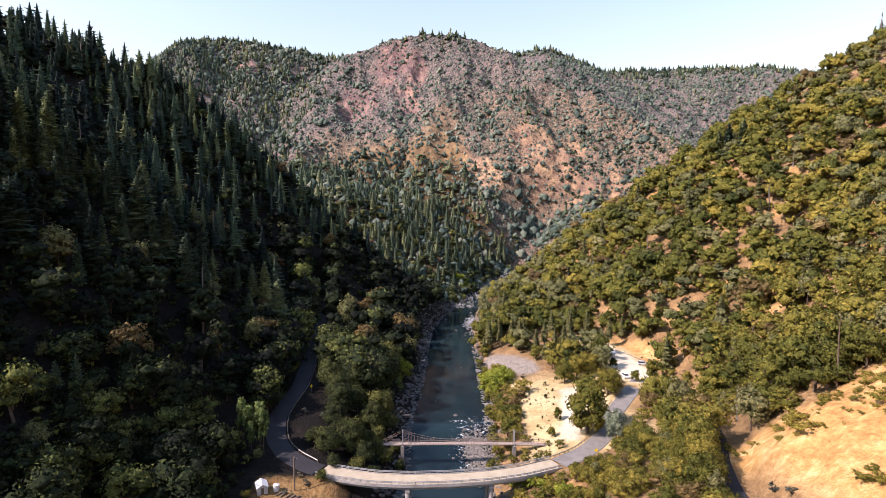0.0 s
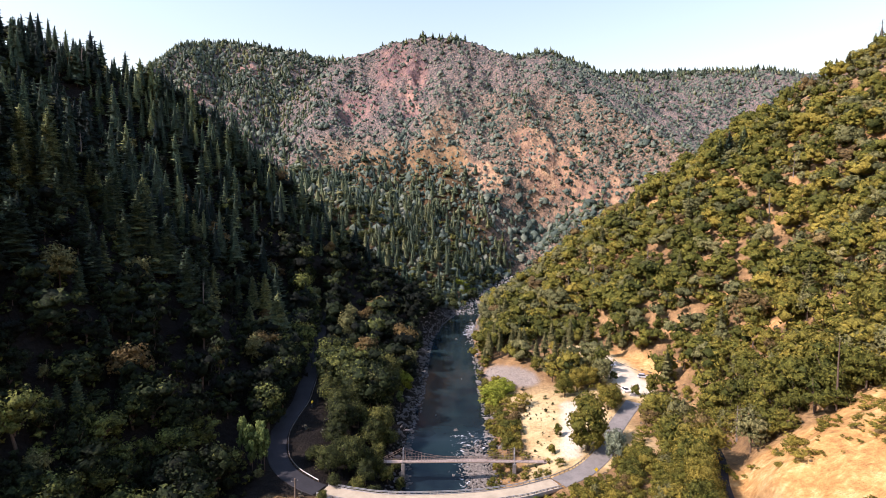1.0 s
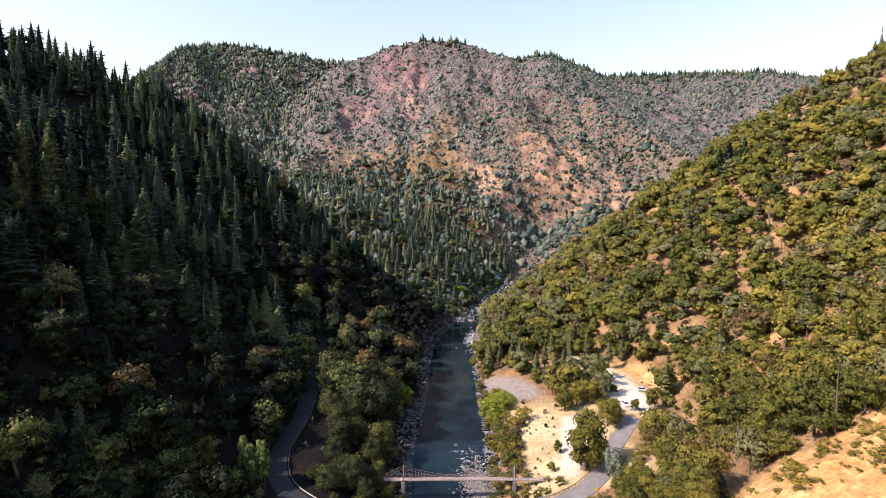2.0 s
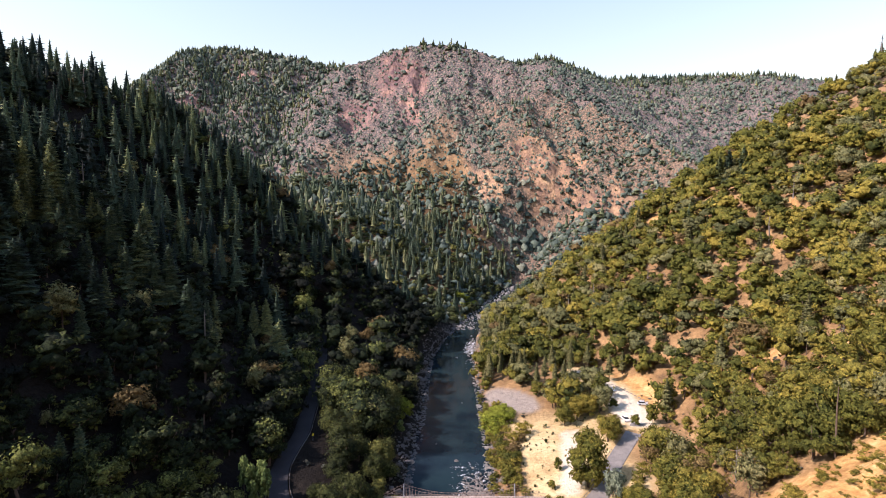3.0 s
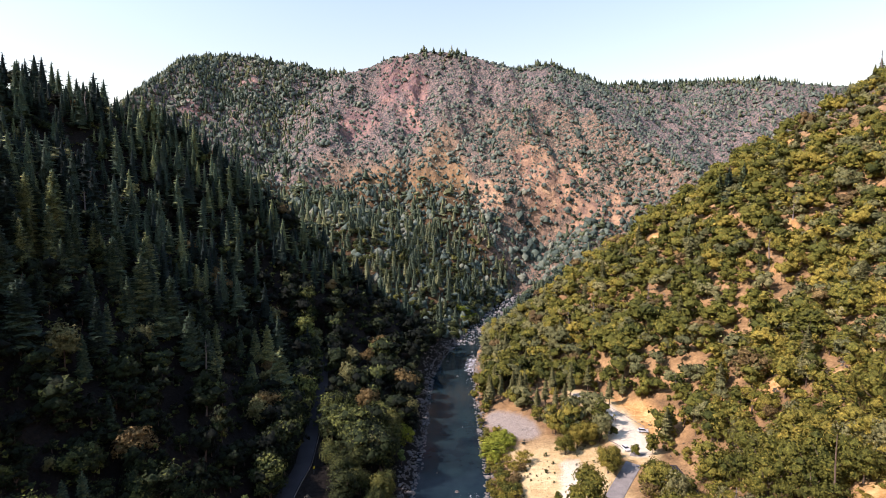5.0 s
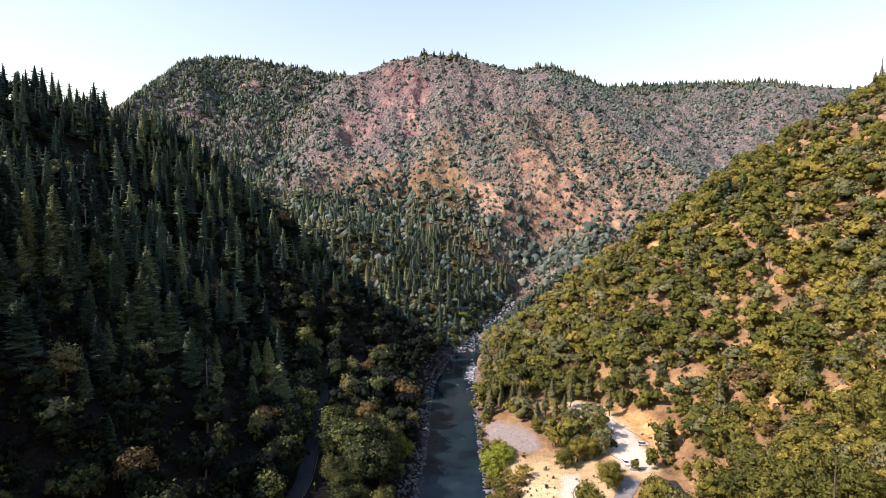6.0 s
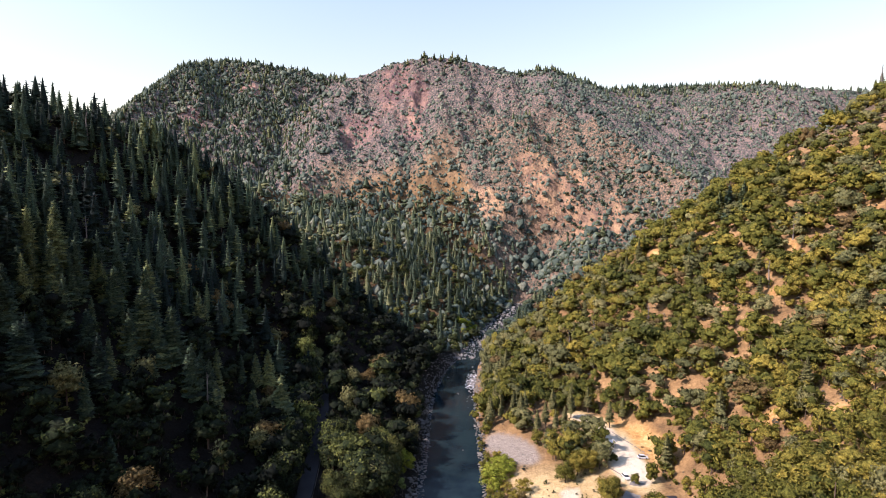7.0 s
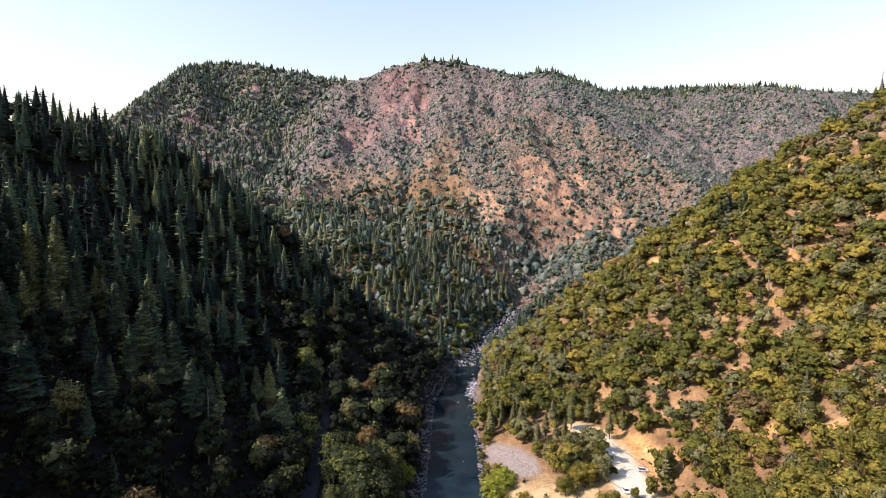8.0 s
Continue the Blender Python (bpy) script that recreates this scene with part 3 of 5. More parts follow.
def leafy_crown(rng, clumps, leaves, size, wide, low=0.22, core=0.7, upright=0.0, bulk=1.0):
    """Clumps of small leaf sprays on branches' ends, with gaps between them."""
    V, T, C, N = [], [], [], []
    oct_v = np.array([(1, 0, 0), (0, 1, 0), (-1, 0, 0), (0, -1, 0), (0, 0, 1), (0, 0, -1)], float)
    oct_t = [(0, 1, 4), (1, 2, 4), (2, 3, 4), (3, 0, 4), (1, 0, 5), (2, 1, 5), (3, 2, 5), (0, 3, 5)]
    heart = np.array([0, 0, low + 0.4 * (1 - low)])
    for i in range(clumps):
        f = (i + 0.5) / clumps
        a = i * 2.399 + rng.normal(0, 0.35)
        zz = low + (1 - low) * (0.12 + 0.76 * rng.random() ** (0.8 - 0.3 * upright))
        reach = wide * np.sqrt(max(0.02, 1 - ((zz - low) / (1 - low) * 1.75 - 0.75) ** 2)) * (0.25 + 0.75 * np.sqrt(f)) * rng.uniform(0.55, 0.95)
        c = np.array([np.cos(a) * reach, np.sin(a) * reach, zz])
        rad = np.array([1, 1, 0.85 + upright]) * rng.uniform(0.15, 0.27) * min(1.0, wide * 2.1) * bulk
        tint = rng.uniform(0.32, 0.68)
        out = unit(c - heart)
        b = len(V)
        V += list(c + oct_v * rad * core * rng.uniform(0.8, 1.15, (6, 1)))
        N += list(unit(oct_v) + 0.5 * out)
        T += [(b + p, b + q, b + r) for p, q, r in oct_t]
        # Clump cores tinted darker, in place of shade among the inner leaves.
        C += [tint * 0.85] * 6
        for k in range(leaves):
            n = rng.normal(0, 1, 3)
            n[2] = abs(n[2]) * 0.9 - 0.25
            n = unit(n)
            p = c + n * rad * rng.uniform(0.72, 1.12)
            u = unit(np.cross(n + rng.normal(0, 0.32, 3), rng.normal(0, 1, 3)))
            w = unit(np.cross(n + rng.normal(0, 0.35, 3), u))
            s = size * rng.uniform(0.6, 1.35)
            b = len(V)
            V += [p - u * s * 0.6, p + u * s * 0.6 + w * s * 0.15, p + w * s]
            N += [n + 0.5 * unit(p - heart) + rng.normal(0, 0.22, 3)] * 3
            T.append((b, b + 1, b + 2))
            # Sprays that face up are tinted paler, as if lit from above.
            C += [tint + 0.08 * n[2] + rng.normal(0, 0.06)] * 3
    return shaped(V, T, C, N)


def tube(points, radii, sides=6):
    V, T = [], []
    for i, (p, r) in enumerate(zip(points, radii)):
        for k in range(sides):
            a = 6.2832 * k / sides
            V.append((p[0] + r * math.cos(a), p[1] + r * math.sin(a), p[2]))
        if i:
            b = (i - 1) * sides
            for k in range(sides):
                m = (k + 1) % sides
                T += [(b + k, b + m, b + sides + m), (b + k, b + sides + m, b + sides + k)]
    V.append(tuple(points[-1]))
    e, b = len(V) - 1, (len(points) - 1) * sides
    T += [(b + k, b + (k + 1) % sides, e) for k in range(sides)]
    return np.array(V, float), np.array(T)


def joined(parts):
    V, T, n = [], [], 0
    for v, t in parts:
        V.append(v)
        T.append(t + n)
        n += len(v)
    return np.concatenate(V), np.concatenate(T)


def straight_trunk(rng, r=0.013, top=0.93, sides=6):
    return tube([(0, 0, -0.06), (0, 0, 0.02), (rng.normal(0, 0.003), rng.normal(0, 0.003), 0.4), (0, 0, top)], [r * 1.5, r * 1.1, r * 0.75, r * 0.15], sides)


def forked_trunk(rng, wide, r=0.03, limbs=5, sides=5):
    parts = [tube([(0, 0, -0.08), (0, 0, 0.03), (rng.normal(0, 0.02), rng.normal(0, 0.02), 0.36)], [r * 1.6, r * 1.1, r * 0.8], sides)]
    for k in range(limbs):
        a = k * 6.28 / limbs + rng.normal(0, 0.2)
        q = wide * rng.uniform(0.4, 0.75)
        parts.append(tube([(0, 0, 0.24 + 0.03 * k), (math.cos(a) * q * 0.5, math.sin(a) * q * 0.5, 0.46), (math.cos(a) * q, math.sin(a) * q, rng.uniform(0.6, 0.82))], [r * 0.6, r * 0.4, r * 0.12], sides))
    return joined(parts)


def scatter_mesh(name, shapes, picks, xyz, sizes, turns, mats, widths=None, tint=None, flat=True):
    """Many plants or stones as one mesh."""
    V, T, C, M, N, n = [], [], [], [], [], 0
    widths = np.ones(len(xyz)) if widths is None else widths
    tint = np.zeros(len(xyz)) if tint is None else tint
    for k, (v, t, c, nv, mi) in enumerate(shapes):
        for i in np.nonzero(picks == k)[0]:
            s = sizes[i]
            w = turned(v, turns[i]) * (s * widths[i], s * widths[i], s) + xyz[i]
            V.append(w)
            T.append(t + n)
            C.append(np.clip(c + tint[i], 0, 1))
            N.append(turned(nv, turns[i]))
            M.append(mi)
            n += len(v)
    return mesh_of(name, np.concatenate(V), np.concatenate(T), mats, {"tint": np.concatenate(C)}, flat, np.concatenate(M), None if flat else np.concatenate(N))


def spots(seed, x0, x1, y0, y1, gap):
    """Jittered places on a plan, about one in gap x gap metres."""
    r = np.random.default_rng(seed)
    x, y = np.meshgrid(np.arange(x0, x1, gap), np.arange(y0, y1, gap))
    x = x + (np.arange(x.shape[0])[:, None] % 2) * 0.5 * gap
    x = x.ravel() + r.uniform(-0.8, 0.8, x.size) * gap
    y = y.ravel() + r.uniform(-0.8, 0.8, y.size) * gap
    return x, y, r


def clear_of_ways(x, y, pad=2.0):
    ok = np.ones(len(x), bool)
    for half, pts in ((4.0, ROAD_MAIN), (7.0, ROAD_LOT), (1.8, ROAD_HILL)):
        ok &= road_at(x, y, pts)[0] > half + pad
    ok &= ~((x > along(BANK_L, y) - 3) & (x < along(BANK_R, y) + 3))
    return ok


def in_valley(x, y, pad=30):
    """The wedge of land that the valley opens up to the south end."""
    return np.abs(x) < 0.86 * y + pad

# ---- planting ----
rng = np.random.default_rng(11)


def bark_normals(v, t):
    n = np.zeros(v.shape)
    g = np.cross(v[t[:, 1]] - v[t[:, 0]], v[t[:, 2]] - v[t[:, 0]])
    for k in range(3):
        np.add.at(n, t[:, k], g)
    return unit(n)


def with_trunk(crown, trunk):
    v, t, c, n = crown
    tv, tr = trunk
    return (np.concatenate([v, tv]), np.concatenate([t, tr + len(v)]), np.concatenate([c, np.full(len(tv), 0.5)]), np.concatenate([n, bark_normals(tv, tr)]),
            np.concatenate([np.zeros(len(t), int), np.ones(len(tr), int)]))


def bare(crown):
    return (*crown, np.zeros(len(crown[1]), int))


MID_FIRS = [with_trunk(conifer_crown(rng, 48, w, 1, lo, 0.55), straight_trunk(rng, sides=3)) for w, lo in ((0.19, 0.06), (0.23, 0.10), (0.17, 0.16), (0.25, 0.08), (0.21, 0.22))]
MID_OAKS = [with_trunk(leafy_crown(rng, 9, 21, 0.086, w, lo, 0.82, 0.0, 1.32), forked_trunk(rng, w, 0.03, 2, 3)) for w, lo in ((0.33, 0.08), (0.39, 0.04), (0.29, 0.08), (0.36, 0.0))]
FAR_OAKS = [bare(leafy_crown(rng, 8, 13, 0.115, w, lo, 0.84, 0.0, 1.42)) for w, lo in ((0.32, 0.0), (0.38, -0.03), (0.28, 0.02), (0.35, -0.04))]
FAR_FIRS = [bare(conifer_crown(rng, 15, w, 0, 0.02, 0.5, 1)) for w in (0.18, 0.22, 0.26, 0.3)]
FAR_ROUND = [bare(leafy_crown(rng, 5, 7, 0.19, w, -0.04, 0.9, 0.0, 1.7)) for w in (0.3, 0.36)]
BUSHES = [low_bush(rng) for _ in range(10)]
LEAFY = [bare(leafy_crown(rng, 3, 5, 0.28, 0.42, 0.0, 0.9)) for _ in range(5)]


def plant_part(name, shape, mat, parent):
    v, t, c, nv = shape if len(shape) == 4 else (*shape, np.full(len(shape[0]), 0.5), None)
    ob = new(name, mesh_of(name, v, t, [mat], {"tint": c}, False, None, nv))
    ob.parent = parent
    return ob


def tree_kind(name, label, category, group, crown, trunk, leaf, bark=BARK):
    base = new(name)
    tagged(base, label, category, group)
    plant_part("trunk", trunk, bark, base)
    plant_part("crown", crown, leaf, base)
    return base


def fir_kind():
    return [tree_kind("conifer", "tall dark green conifer on the steep canyon side", "conifer tree", "conifers on the slopes",
                      conifer_crown(rng, 190, w, 3, lo, 0.38), straight_trunk(rng), FIR) for w, lo in ((0.19, 0.06), (0.23, 0.12), (0.165, 0.18), (0.22, 0.08))]


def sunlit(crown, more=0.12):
    """The same crown with sunlight put into its tint: paler, yellower leaves."""
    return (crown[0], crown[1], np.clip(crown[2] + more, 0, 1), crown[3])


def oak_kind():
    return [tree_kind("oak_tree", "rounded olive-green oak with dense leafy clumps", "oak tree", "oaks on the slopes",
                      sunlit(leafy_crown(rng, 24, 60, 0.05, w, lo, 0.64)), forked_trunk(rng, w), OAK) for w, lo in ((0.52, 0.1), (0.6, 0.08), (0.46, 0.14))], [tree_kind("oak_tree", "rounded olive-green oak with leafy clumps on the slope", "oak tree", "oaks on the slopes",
                      leafy_crown(rng, 20, 40, 0.054, w, lo, 0.66), forked_trunk(rng, w), OAK) for w, lo in ((0.52, 0.12), (0.62, 0.1), (0.46, 0.16), (0.56, 0.06))]


# Broadleaf trees of the shaded side, with shade put into their leaves.
def shade_oak_kind():
    return [tree_kind("laurel_tree", "broadleaf tree on the shaded slope, leaves darkened for shade", "laurel tree", "laurels on the shaded slope",
                      leafy_crown(rng, 20, 46, 0.051, w, lo, 0.64), forked_trunk(rng, w), SHADE_LEAF) for w, lo in ((0.5, 0.08), (0.6, 0.05), (0.42, 0.1))]


def sage_kind():
    return [tree_kind("grey_pine", "thin grey-green pine on dry ochre soil", "pine tree", "grey pines on the sunny slope",
                      leafy_crown(rng, 24, 44, 0.05, w, lo, 0.5, 0.5), straight_trunk(rng, 0.016, 0.8), SAGE) for w, lo in ((0.3, 0.2), (0.36, 0.12))]


def dry_kind():
    return [tree_kind("dry_oak", "brown oak with withered leaves on the slope", "oak tree", "withered oaks",
                      leafy_crown(rng, 18, 52, 0.055, w, lo, 0.5), forked_trunk(rng, w), DRYLEAF) for w, lo in ((0.5, 0.12), (0.42, 0.1))]


def placed(p, size, turn, width):
    return Matrix.LocRotScale(Vector(p), Euler((0, 0, turn)), Vector((size * width, size * width, size)))


def plant(kinds, xyz, sizes, turns, widths):
    for i, p in enumerate(xyz):
        m = placed(p, sizes[i], turns[i], widths[i])
        o = kinds[i] if i < len(kinds) else copy_thing(kinds[i % len(kinds)], m)
        o.matrix_basis = m


FIRS, OAKS, SAGES, DRIES, SHADE_OAKS = 0, 1, 2, 3, 4
# shaded side: conifers above, mixed broadleaf trees below
x, y, r = spots(101, -290, 0, 84, 450, 5.5)
# The 65 m pad adds trees out of view, to cast shade inward.
ok = clear_of_ways(x, y) & in_valley(x, y, 65) & (x < along(BANK_L, y) - 5.5)
dens = fbm(x, y, 45, 3, 71)
up = smooth(5, 70, along(FOOT_L, y) - x)
fir_p = 0.06 + 0.30 * up + 0.55 * dens + 0.26 * smooth(110, 180, -x)
ok &= r.random(len(x)) < 0.95 + 0.3 * dens - 0.35 * ((x > -54) & (y > 140))
ok &= ~((x > -54) & (y < 141) & (x < -22) & (y > 112)) & ~((x > -33) & (y < 151))
ok |= (np.abs(road_at(x, y, ROAD_MAIN)[0] - 6.5) < 1.6) & (x < along(FOOT_L, y) + 6) & (y > 172) & (y < 330)
ok &= ~((x > -66) & (x < -49) & (y > 150) & (y < 172))
ok &= ~((x > -51) & (x < -16) & (y > 142) & (y < 202)) & ~((x > -20.5) & (y > 142) & (y < 235)) & ~((x > -13 - 0.04 * (y - 235)) & (y > 230) & (y < 330) & (r.random(len(x)) < 0.4))
x, y, fir_p = x[ok], y[ok], fir_p[ok]
L_x, L_y = x, y
q = r.random(len(x))
L_k = np.where(r.random(len(x)) < fir_p, FIRS, np.where(q < 0.93, SHADE_OAKS, np.where(q < 0.985, SAGES, DRIES)))
def scar_free(x, y):
    ok = np.ones(len(x), bool)
    for cx, cy, rx, ry in BARE_SPOTS:
        ok &= np.hypot((x - cx) / (0.8 * rx + 1.2), (y - cy) / (0.8 * ry + 1.2)) + 0.25 * fbm(x, y, 9, 2, 88) > 1
    return ok


# sunny side: oaks and some pines with bare soil between
x, y, r = spots(202, 14, 420, 90, 462, 4.85)
g = ground_masks(x, y)
dens, dens2 = fbm(x, y, 30, 3, 81), fbm(x, y, 12, 2, 83)
v = x - along(FOOT_R, y)
ok = in_valley(x, y) & clear_of_ways(x, y, 2.5) & (x > along(BANK_R, y) + 3 + 5 * smooth(290, 320, y) * (1 - smooth(400, 420, y))) & ((g["cut"] < 0.3) | (y > 175) & (x > 110)) & (g["sand"] < 0.3) & (g["gravel"] < 0.3)
ok &= (r.random(len(x)) < 1.1 + 0.35 * dens - 0.85 * smooth(190, 245, v)) & (dens2 > -0.62 + 0.06 * smooth(20, 80, v)) & (scar_free(x, y))
ok &= ~((x < 62) & (y > 250) & (y < 300) & (dens2 < 0.12))
ok &= ~((x < 47) & (y > 216) & (y < 250) & (x > 25)) & ~((x > 64) & (x < 104) & (y < 129)) & ~((x > 57) & (x < 96) & (y < 113)) & ~((x < 36) & (np.abs(y - 166.5) < 5)) & ~((x > 26) & (x < 62) & (y > 148) & (y < 158))
x, y, v = x[ok], y[ok], v[ok]
q = r.random(len(x))
fir_p = 0.05 + 0.12 * fbm(x, y, 60, 2, 85) + 0.35 * smooth(290, 340, y) * (1 - smooth(60, 110, x))
k = np.where(r.random(len(x)) < fir_p, FIRS, np.where(q < 0.80, OAKS, np.where(q < 0.965, SAGES, DRIES)))
xs, ys, ks = np.concatenate([L_x, x]), np.concatenate([L_y, y]), np.concatenate([L_k, k])
left = xs < 5
zs = land(xs, ys)
n = len(xs)
r = np.random.default_rng(303)
ks = np.where((ks == FIRS) & (ys < 172) & (xs > -80) & (xs < 66), np.where(left, SHADE_OAKS, OAKS), ks)
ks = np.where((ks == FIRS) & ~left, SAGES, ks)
ks = np.where((ks == SHADE_OAKS) & (xs < -175) & (r.random(n) < 0.55), FIRS, ks)
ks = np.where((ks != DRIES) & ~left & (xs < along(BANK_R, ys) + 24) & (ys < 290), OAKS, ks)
ks = np.where((ks == FIRS) & left & (xs > -58) & (ys < 270), SHADE_OAKS, ks)
fs = ks == FIRS
size = np.where(fs, 9 + 19 * r.random(n) ** 1.3, np.clip(r.lognormal(2.08, 0.45, n), 2.2, 15))
size = np.where(fs & (xs < -190), size * r.uniform(0.6, 1.0, n), size)
size = np.where((ks == SHADE_OAKS) & (xs < along(FOOT_L, ys)), size * 0.88, size)
size = np.where(fs & ~left, r.uniform(9, 18, n), size)
size = np.where(~left & (np.hypot(xs, ys) > 300), size * 1.05, size)
size = np.where((ks == SAGES) & ~left, r.uniform(6, 14, n), size)
waterside = ~left & (xs < along(BANK_R, ys) + 16) & (ys < 300)
size = np.where(waterside, r.uniform(2.5, 6.0, n), size)
size = np.where((np.abs(xs) < 34) & (ys < 139), r.uniform(2.0, 4.2, n), size)
size = np.where((xs > 30) & (xs < 62) & (ys < 158), np.where((xs < 47) & (ys < 153), np.clip(0.25 * (152 - ys), 1.2, 5), np.minimum(size, 2.5 + 0.16 * (xs - 30))), size)
size = np.where((xs > -56) & (xs < 36) & (ys < 158), np.minimum(size, 3.0), size)
size = np.where(left & (xs > -48) & (ys > 165), np.maximum(size * 1.1, r.uniform(7, 11.5, n)), size)
size = np.where(left & (xs < along(FOOT_L, ys) + 6) & (road_at(xs, ys, ROAD_MAIN)[0] < 12) & (ys > 165), np.maximum(size, r.uniform(11, 17, n)), size)
size = np.where((xs > 66) & (xs < 98) & (ys > 183) & (ys < 222), np.minimum(size, r.uniform(2.5, 5.0, n)), size)
turn, width = r.uniform(0, 6.28, n), r.uniform(0.85, 1.25, n)
# kept clear: an ochre slip below the bridge end and the verge before the road signs
keep = (np.hypot((xs - 31.5) / 4.6, (ys - 131.5) / 6.0) > 1) & ~((xs > 39) & (xs < 49) & (ys > 145) & (ys < 156)) & ~((xs > 51) & (xs < 60) & (ys > 154) & (ys < 163))
xs, ys, zs, ks, size, turn, width, left = (a[keep] for a in (xs, ys, zs, ks, size, turn, width, left))
n = len(xs)
width = np.where(ks == FIRS, r.uniform(0.8, 1.35, n), width)
dist = np.hypot(xs, ys)
P = np.stack([xs, ys, zs - 0.1], 1)
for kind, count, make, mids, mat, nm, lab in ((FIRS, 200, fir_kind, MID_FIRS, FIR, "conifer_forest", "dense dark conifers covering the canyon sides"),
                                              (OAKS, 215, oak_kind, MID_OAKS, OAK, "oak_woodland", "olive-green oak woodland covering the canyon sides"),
                                              (SHADE_OAKS, 165, shade_oak_kind, MID_OAKS, SHADE_LEAF, "laurel_woodland", "broadleaf woodland on the shaded slope, leaves darkened for shade"),
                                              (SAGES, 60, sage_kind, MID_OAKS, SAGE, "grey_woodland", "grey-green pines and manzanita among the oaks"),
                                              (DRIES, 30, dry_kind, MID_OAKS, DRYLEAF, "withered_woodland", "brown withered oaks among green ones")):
    sel = np.nonzero((ks == kind) & (dist > 98) & ~((xs > 64) & (xs < 104) & (ys < 129)))[0]
    sel = sel[np.argsort((dist - 75 * (left & (xs > -58)))[sel])]
    near, rest = sel[:count], sel[count:]
    kinds = make()
    if kind == OAKS:
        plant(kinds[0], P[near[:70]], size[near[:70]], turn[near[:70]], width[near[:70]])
        near, kinds = near[70:], kinds[1]
    plant(kinds, P[near], size[near], turn[near], width[near])
    pick = r.integers(0, len(mids), len(rest))
    if mids is MID_OAKS:
        mids = MID_OAKS + FAR_OAKS
        pick = pick + 4 * (dist[rest] > 265)
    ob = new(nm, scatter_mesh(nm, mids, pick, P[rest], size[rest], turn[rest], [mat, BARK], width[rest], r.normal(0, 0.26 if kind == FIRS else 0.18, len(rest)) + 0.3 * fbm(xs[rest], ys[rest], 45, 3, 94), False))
    tagged(ob, lab, "woodland", kind="stuff")

# brush between the trees
x, y, r = spots(606, -50, 330, 95, 450, 6.0)
g = ground_masks(x, y)
ok = in_valley(x, y, 10) & clear_of_ways(x, y, 0.6) & (g["sand"] < 0.4) & (g["gravel"] < 0.4)
ok &= r.random(len(x)) < np.where(g["cut"] > 0.3, np.where(y > 200, 0.5, 0.04), 0.42 + 0.5 * fbm(x, y, 18, 2, 87))
x, y, cutv = x[ok], y[ok], g["cut"][ok]
ob = new("brush", scatter_mesh("brush", LEAFY, r.integers(0, 5, len(x)), np.stack([x, y, land(x, y) - 0.1], 1), r.uniform(0.7, 2.4, len(x)) * np.where(cutv > 0.3, 0.7, 1), r.uniform(0, 6.28, len(x)), [SCRUB], r.uniform(1.1, 1.8, len(x)), r.normal(0.1, 0.2, len(x)), False))
tagged(ob, "low dry brush between the trees", "brush", kind="stuff")

# Undergrowth shares the leaf colour darkened for shade.
x, y, r = spots(607, -235, -10, 100, 400, 4.6)
ok = in_valley(x, y, 20) & clear_of_ways(x, y, 1.5) & (x < along(FOOT_L, y) + 8) & (r.random(len(x)) < 0.8)
x, y = x[ok], y[ok]
ob = new("undergrowth", scatter_mesh("undergrowth", LEAFY, r.integers(0, 5, len(x)), np.stack([x, y, land(x, y) - 0.2], 1), r.uniform(1.2, 3.8, len(x)), r.uniform(0, 6.28, len(x)), [SHADE_LEAF], r.uniform(1.0, 1.6, len(x)), r.normal(0.0, 0.2, len(x)), False))
tagged(ob, "leafy undergrowth beneath the shaded forest, darkened for shade", "undergrowth", kind="stuff")

# woods round the river's bend
x, y, r = spots(909, -150, 330, 440, 830, 7.6)
bl, br = along(BANK_L, y), along(BANK_R, y)
mix = fbm(x, y, 40, 2, 97)
ok = (y < 690) & (((x < bl - 1.5) & (x > bl - 170)) | ((x > br + 1.5) & (x < br + 150) & (y > 462))) & (r.random(len(x)) < np.where(x < bl, 0.95, 0.9 - 0.55 * smooth(30, 130, x - br)) + 0.3 * mix)
ok |= (y > 640) & (x > 10) & (x > br + 2) & (r.random(len(x)) < (0.75 + 0.7 * mix) * (1 - 0.8 * openness(x, y)) * (1 - smooth(760, 830, y)))
x, y, mix, off = x[ok], y[ok], mix[ok], np.where(x < bl, bl - x, x - br)[ok]
onleft = x < along(BANK_L, y)
fir = r.random(len(x)) < np.where(onleft, 0.5, 0.12 * (y < 640)) + 0.6 * mix * (y < 660)
h = np.where(fir, r.uniform(11, 24, len(x)), r.uniform(5, 12, len(x)))
h = np.where((y > 640) & ~fir, r.uniform(3.5, 8, len(x)), h)
h = np.where(off < 12, np.minimum(h, r.uniform(4, 12, len(x))), h)
B = np.stack([x, y, land(x, y) - 0.2], 1)
# Gorge foliage is picked paler than the near slope's, for haze.
for sel, shapes, mat, nm, lab in ((fir, MID_FIRS, FARFIR, "conifer_forest", "conifers in the gorge round the river's bend, paled for haze"),
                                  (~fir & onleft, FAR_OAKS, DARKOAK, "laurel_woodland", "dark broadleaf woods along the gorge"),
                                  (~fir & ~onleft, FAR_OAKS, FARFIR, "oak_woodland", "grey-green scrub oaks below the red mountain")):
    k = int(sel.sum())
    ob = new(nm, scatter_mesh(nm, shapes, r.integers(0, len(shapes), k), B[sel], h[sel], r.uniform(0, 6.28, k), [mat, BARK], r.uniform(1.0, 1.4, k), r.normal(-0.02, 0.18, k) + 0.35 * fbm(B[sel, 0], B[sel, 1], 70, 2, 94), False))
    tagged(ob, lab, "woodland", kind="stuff")

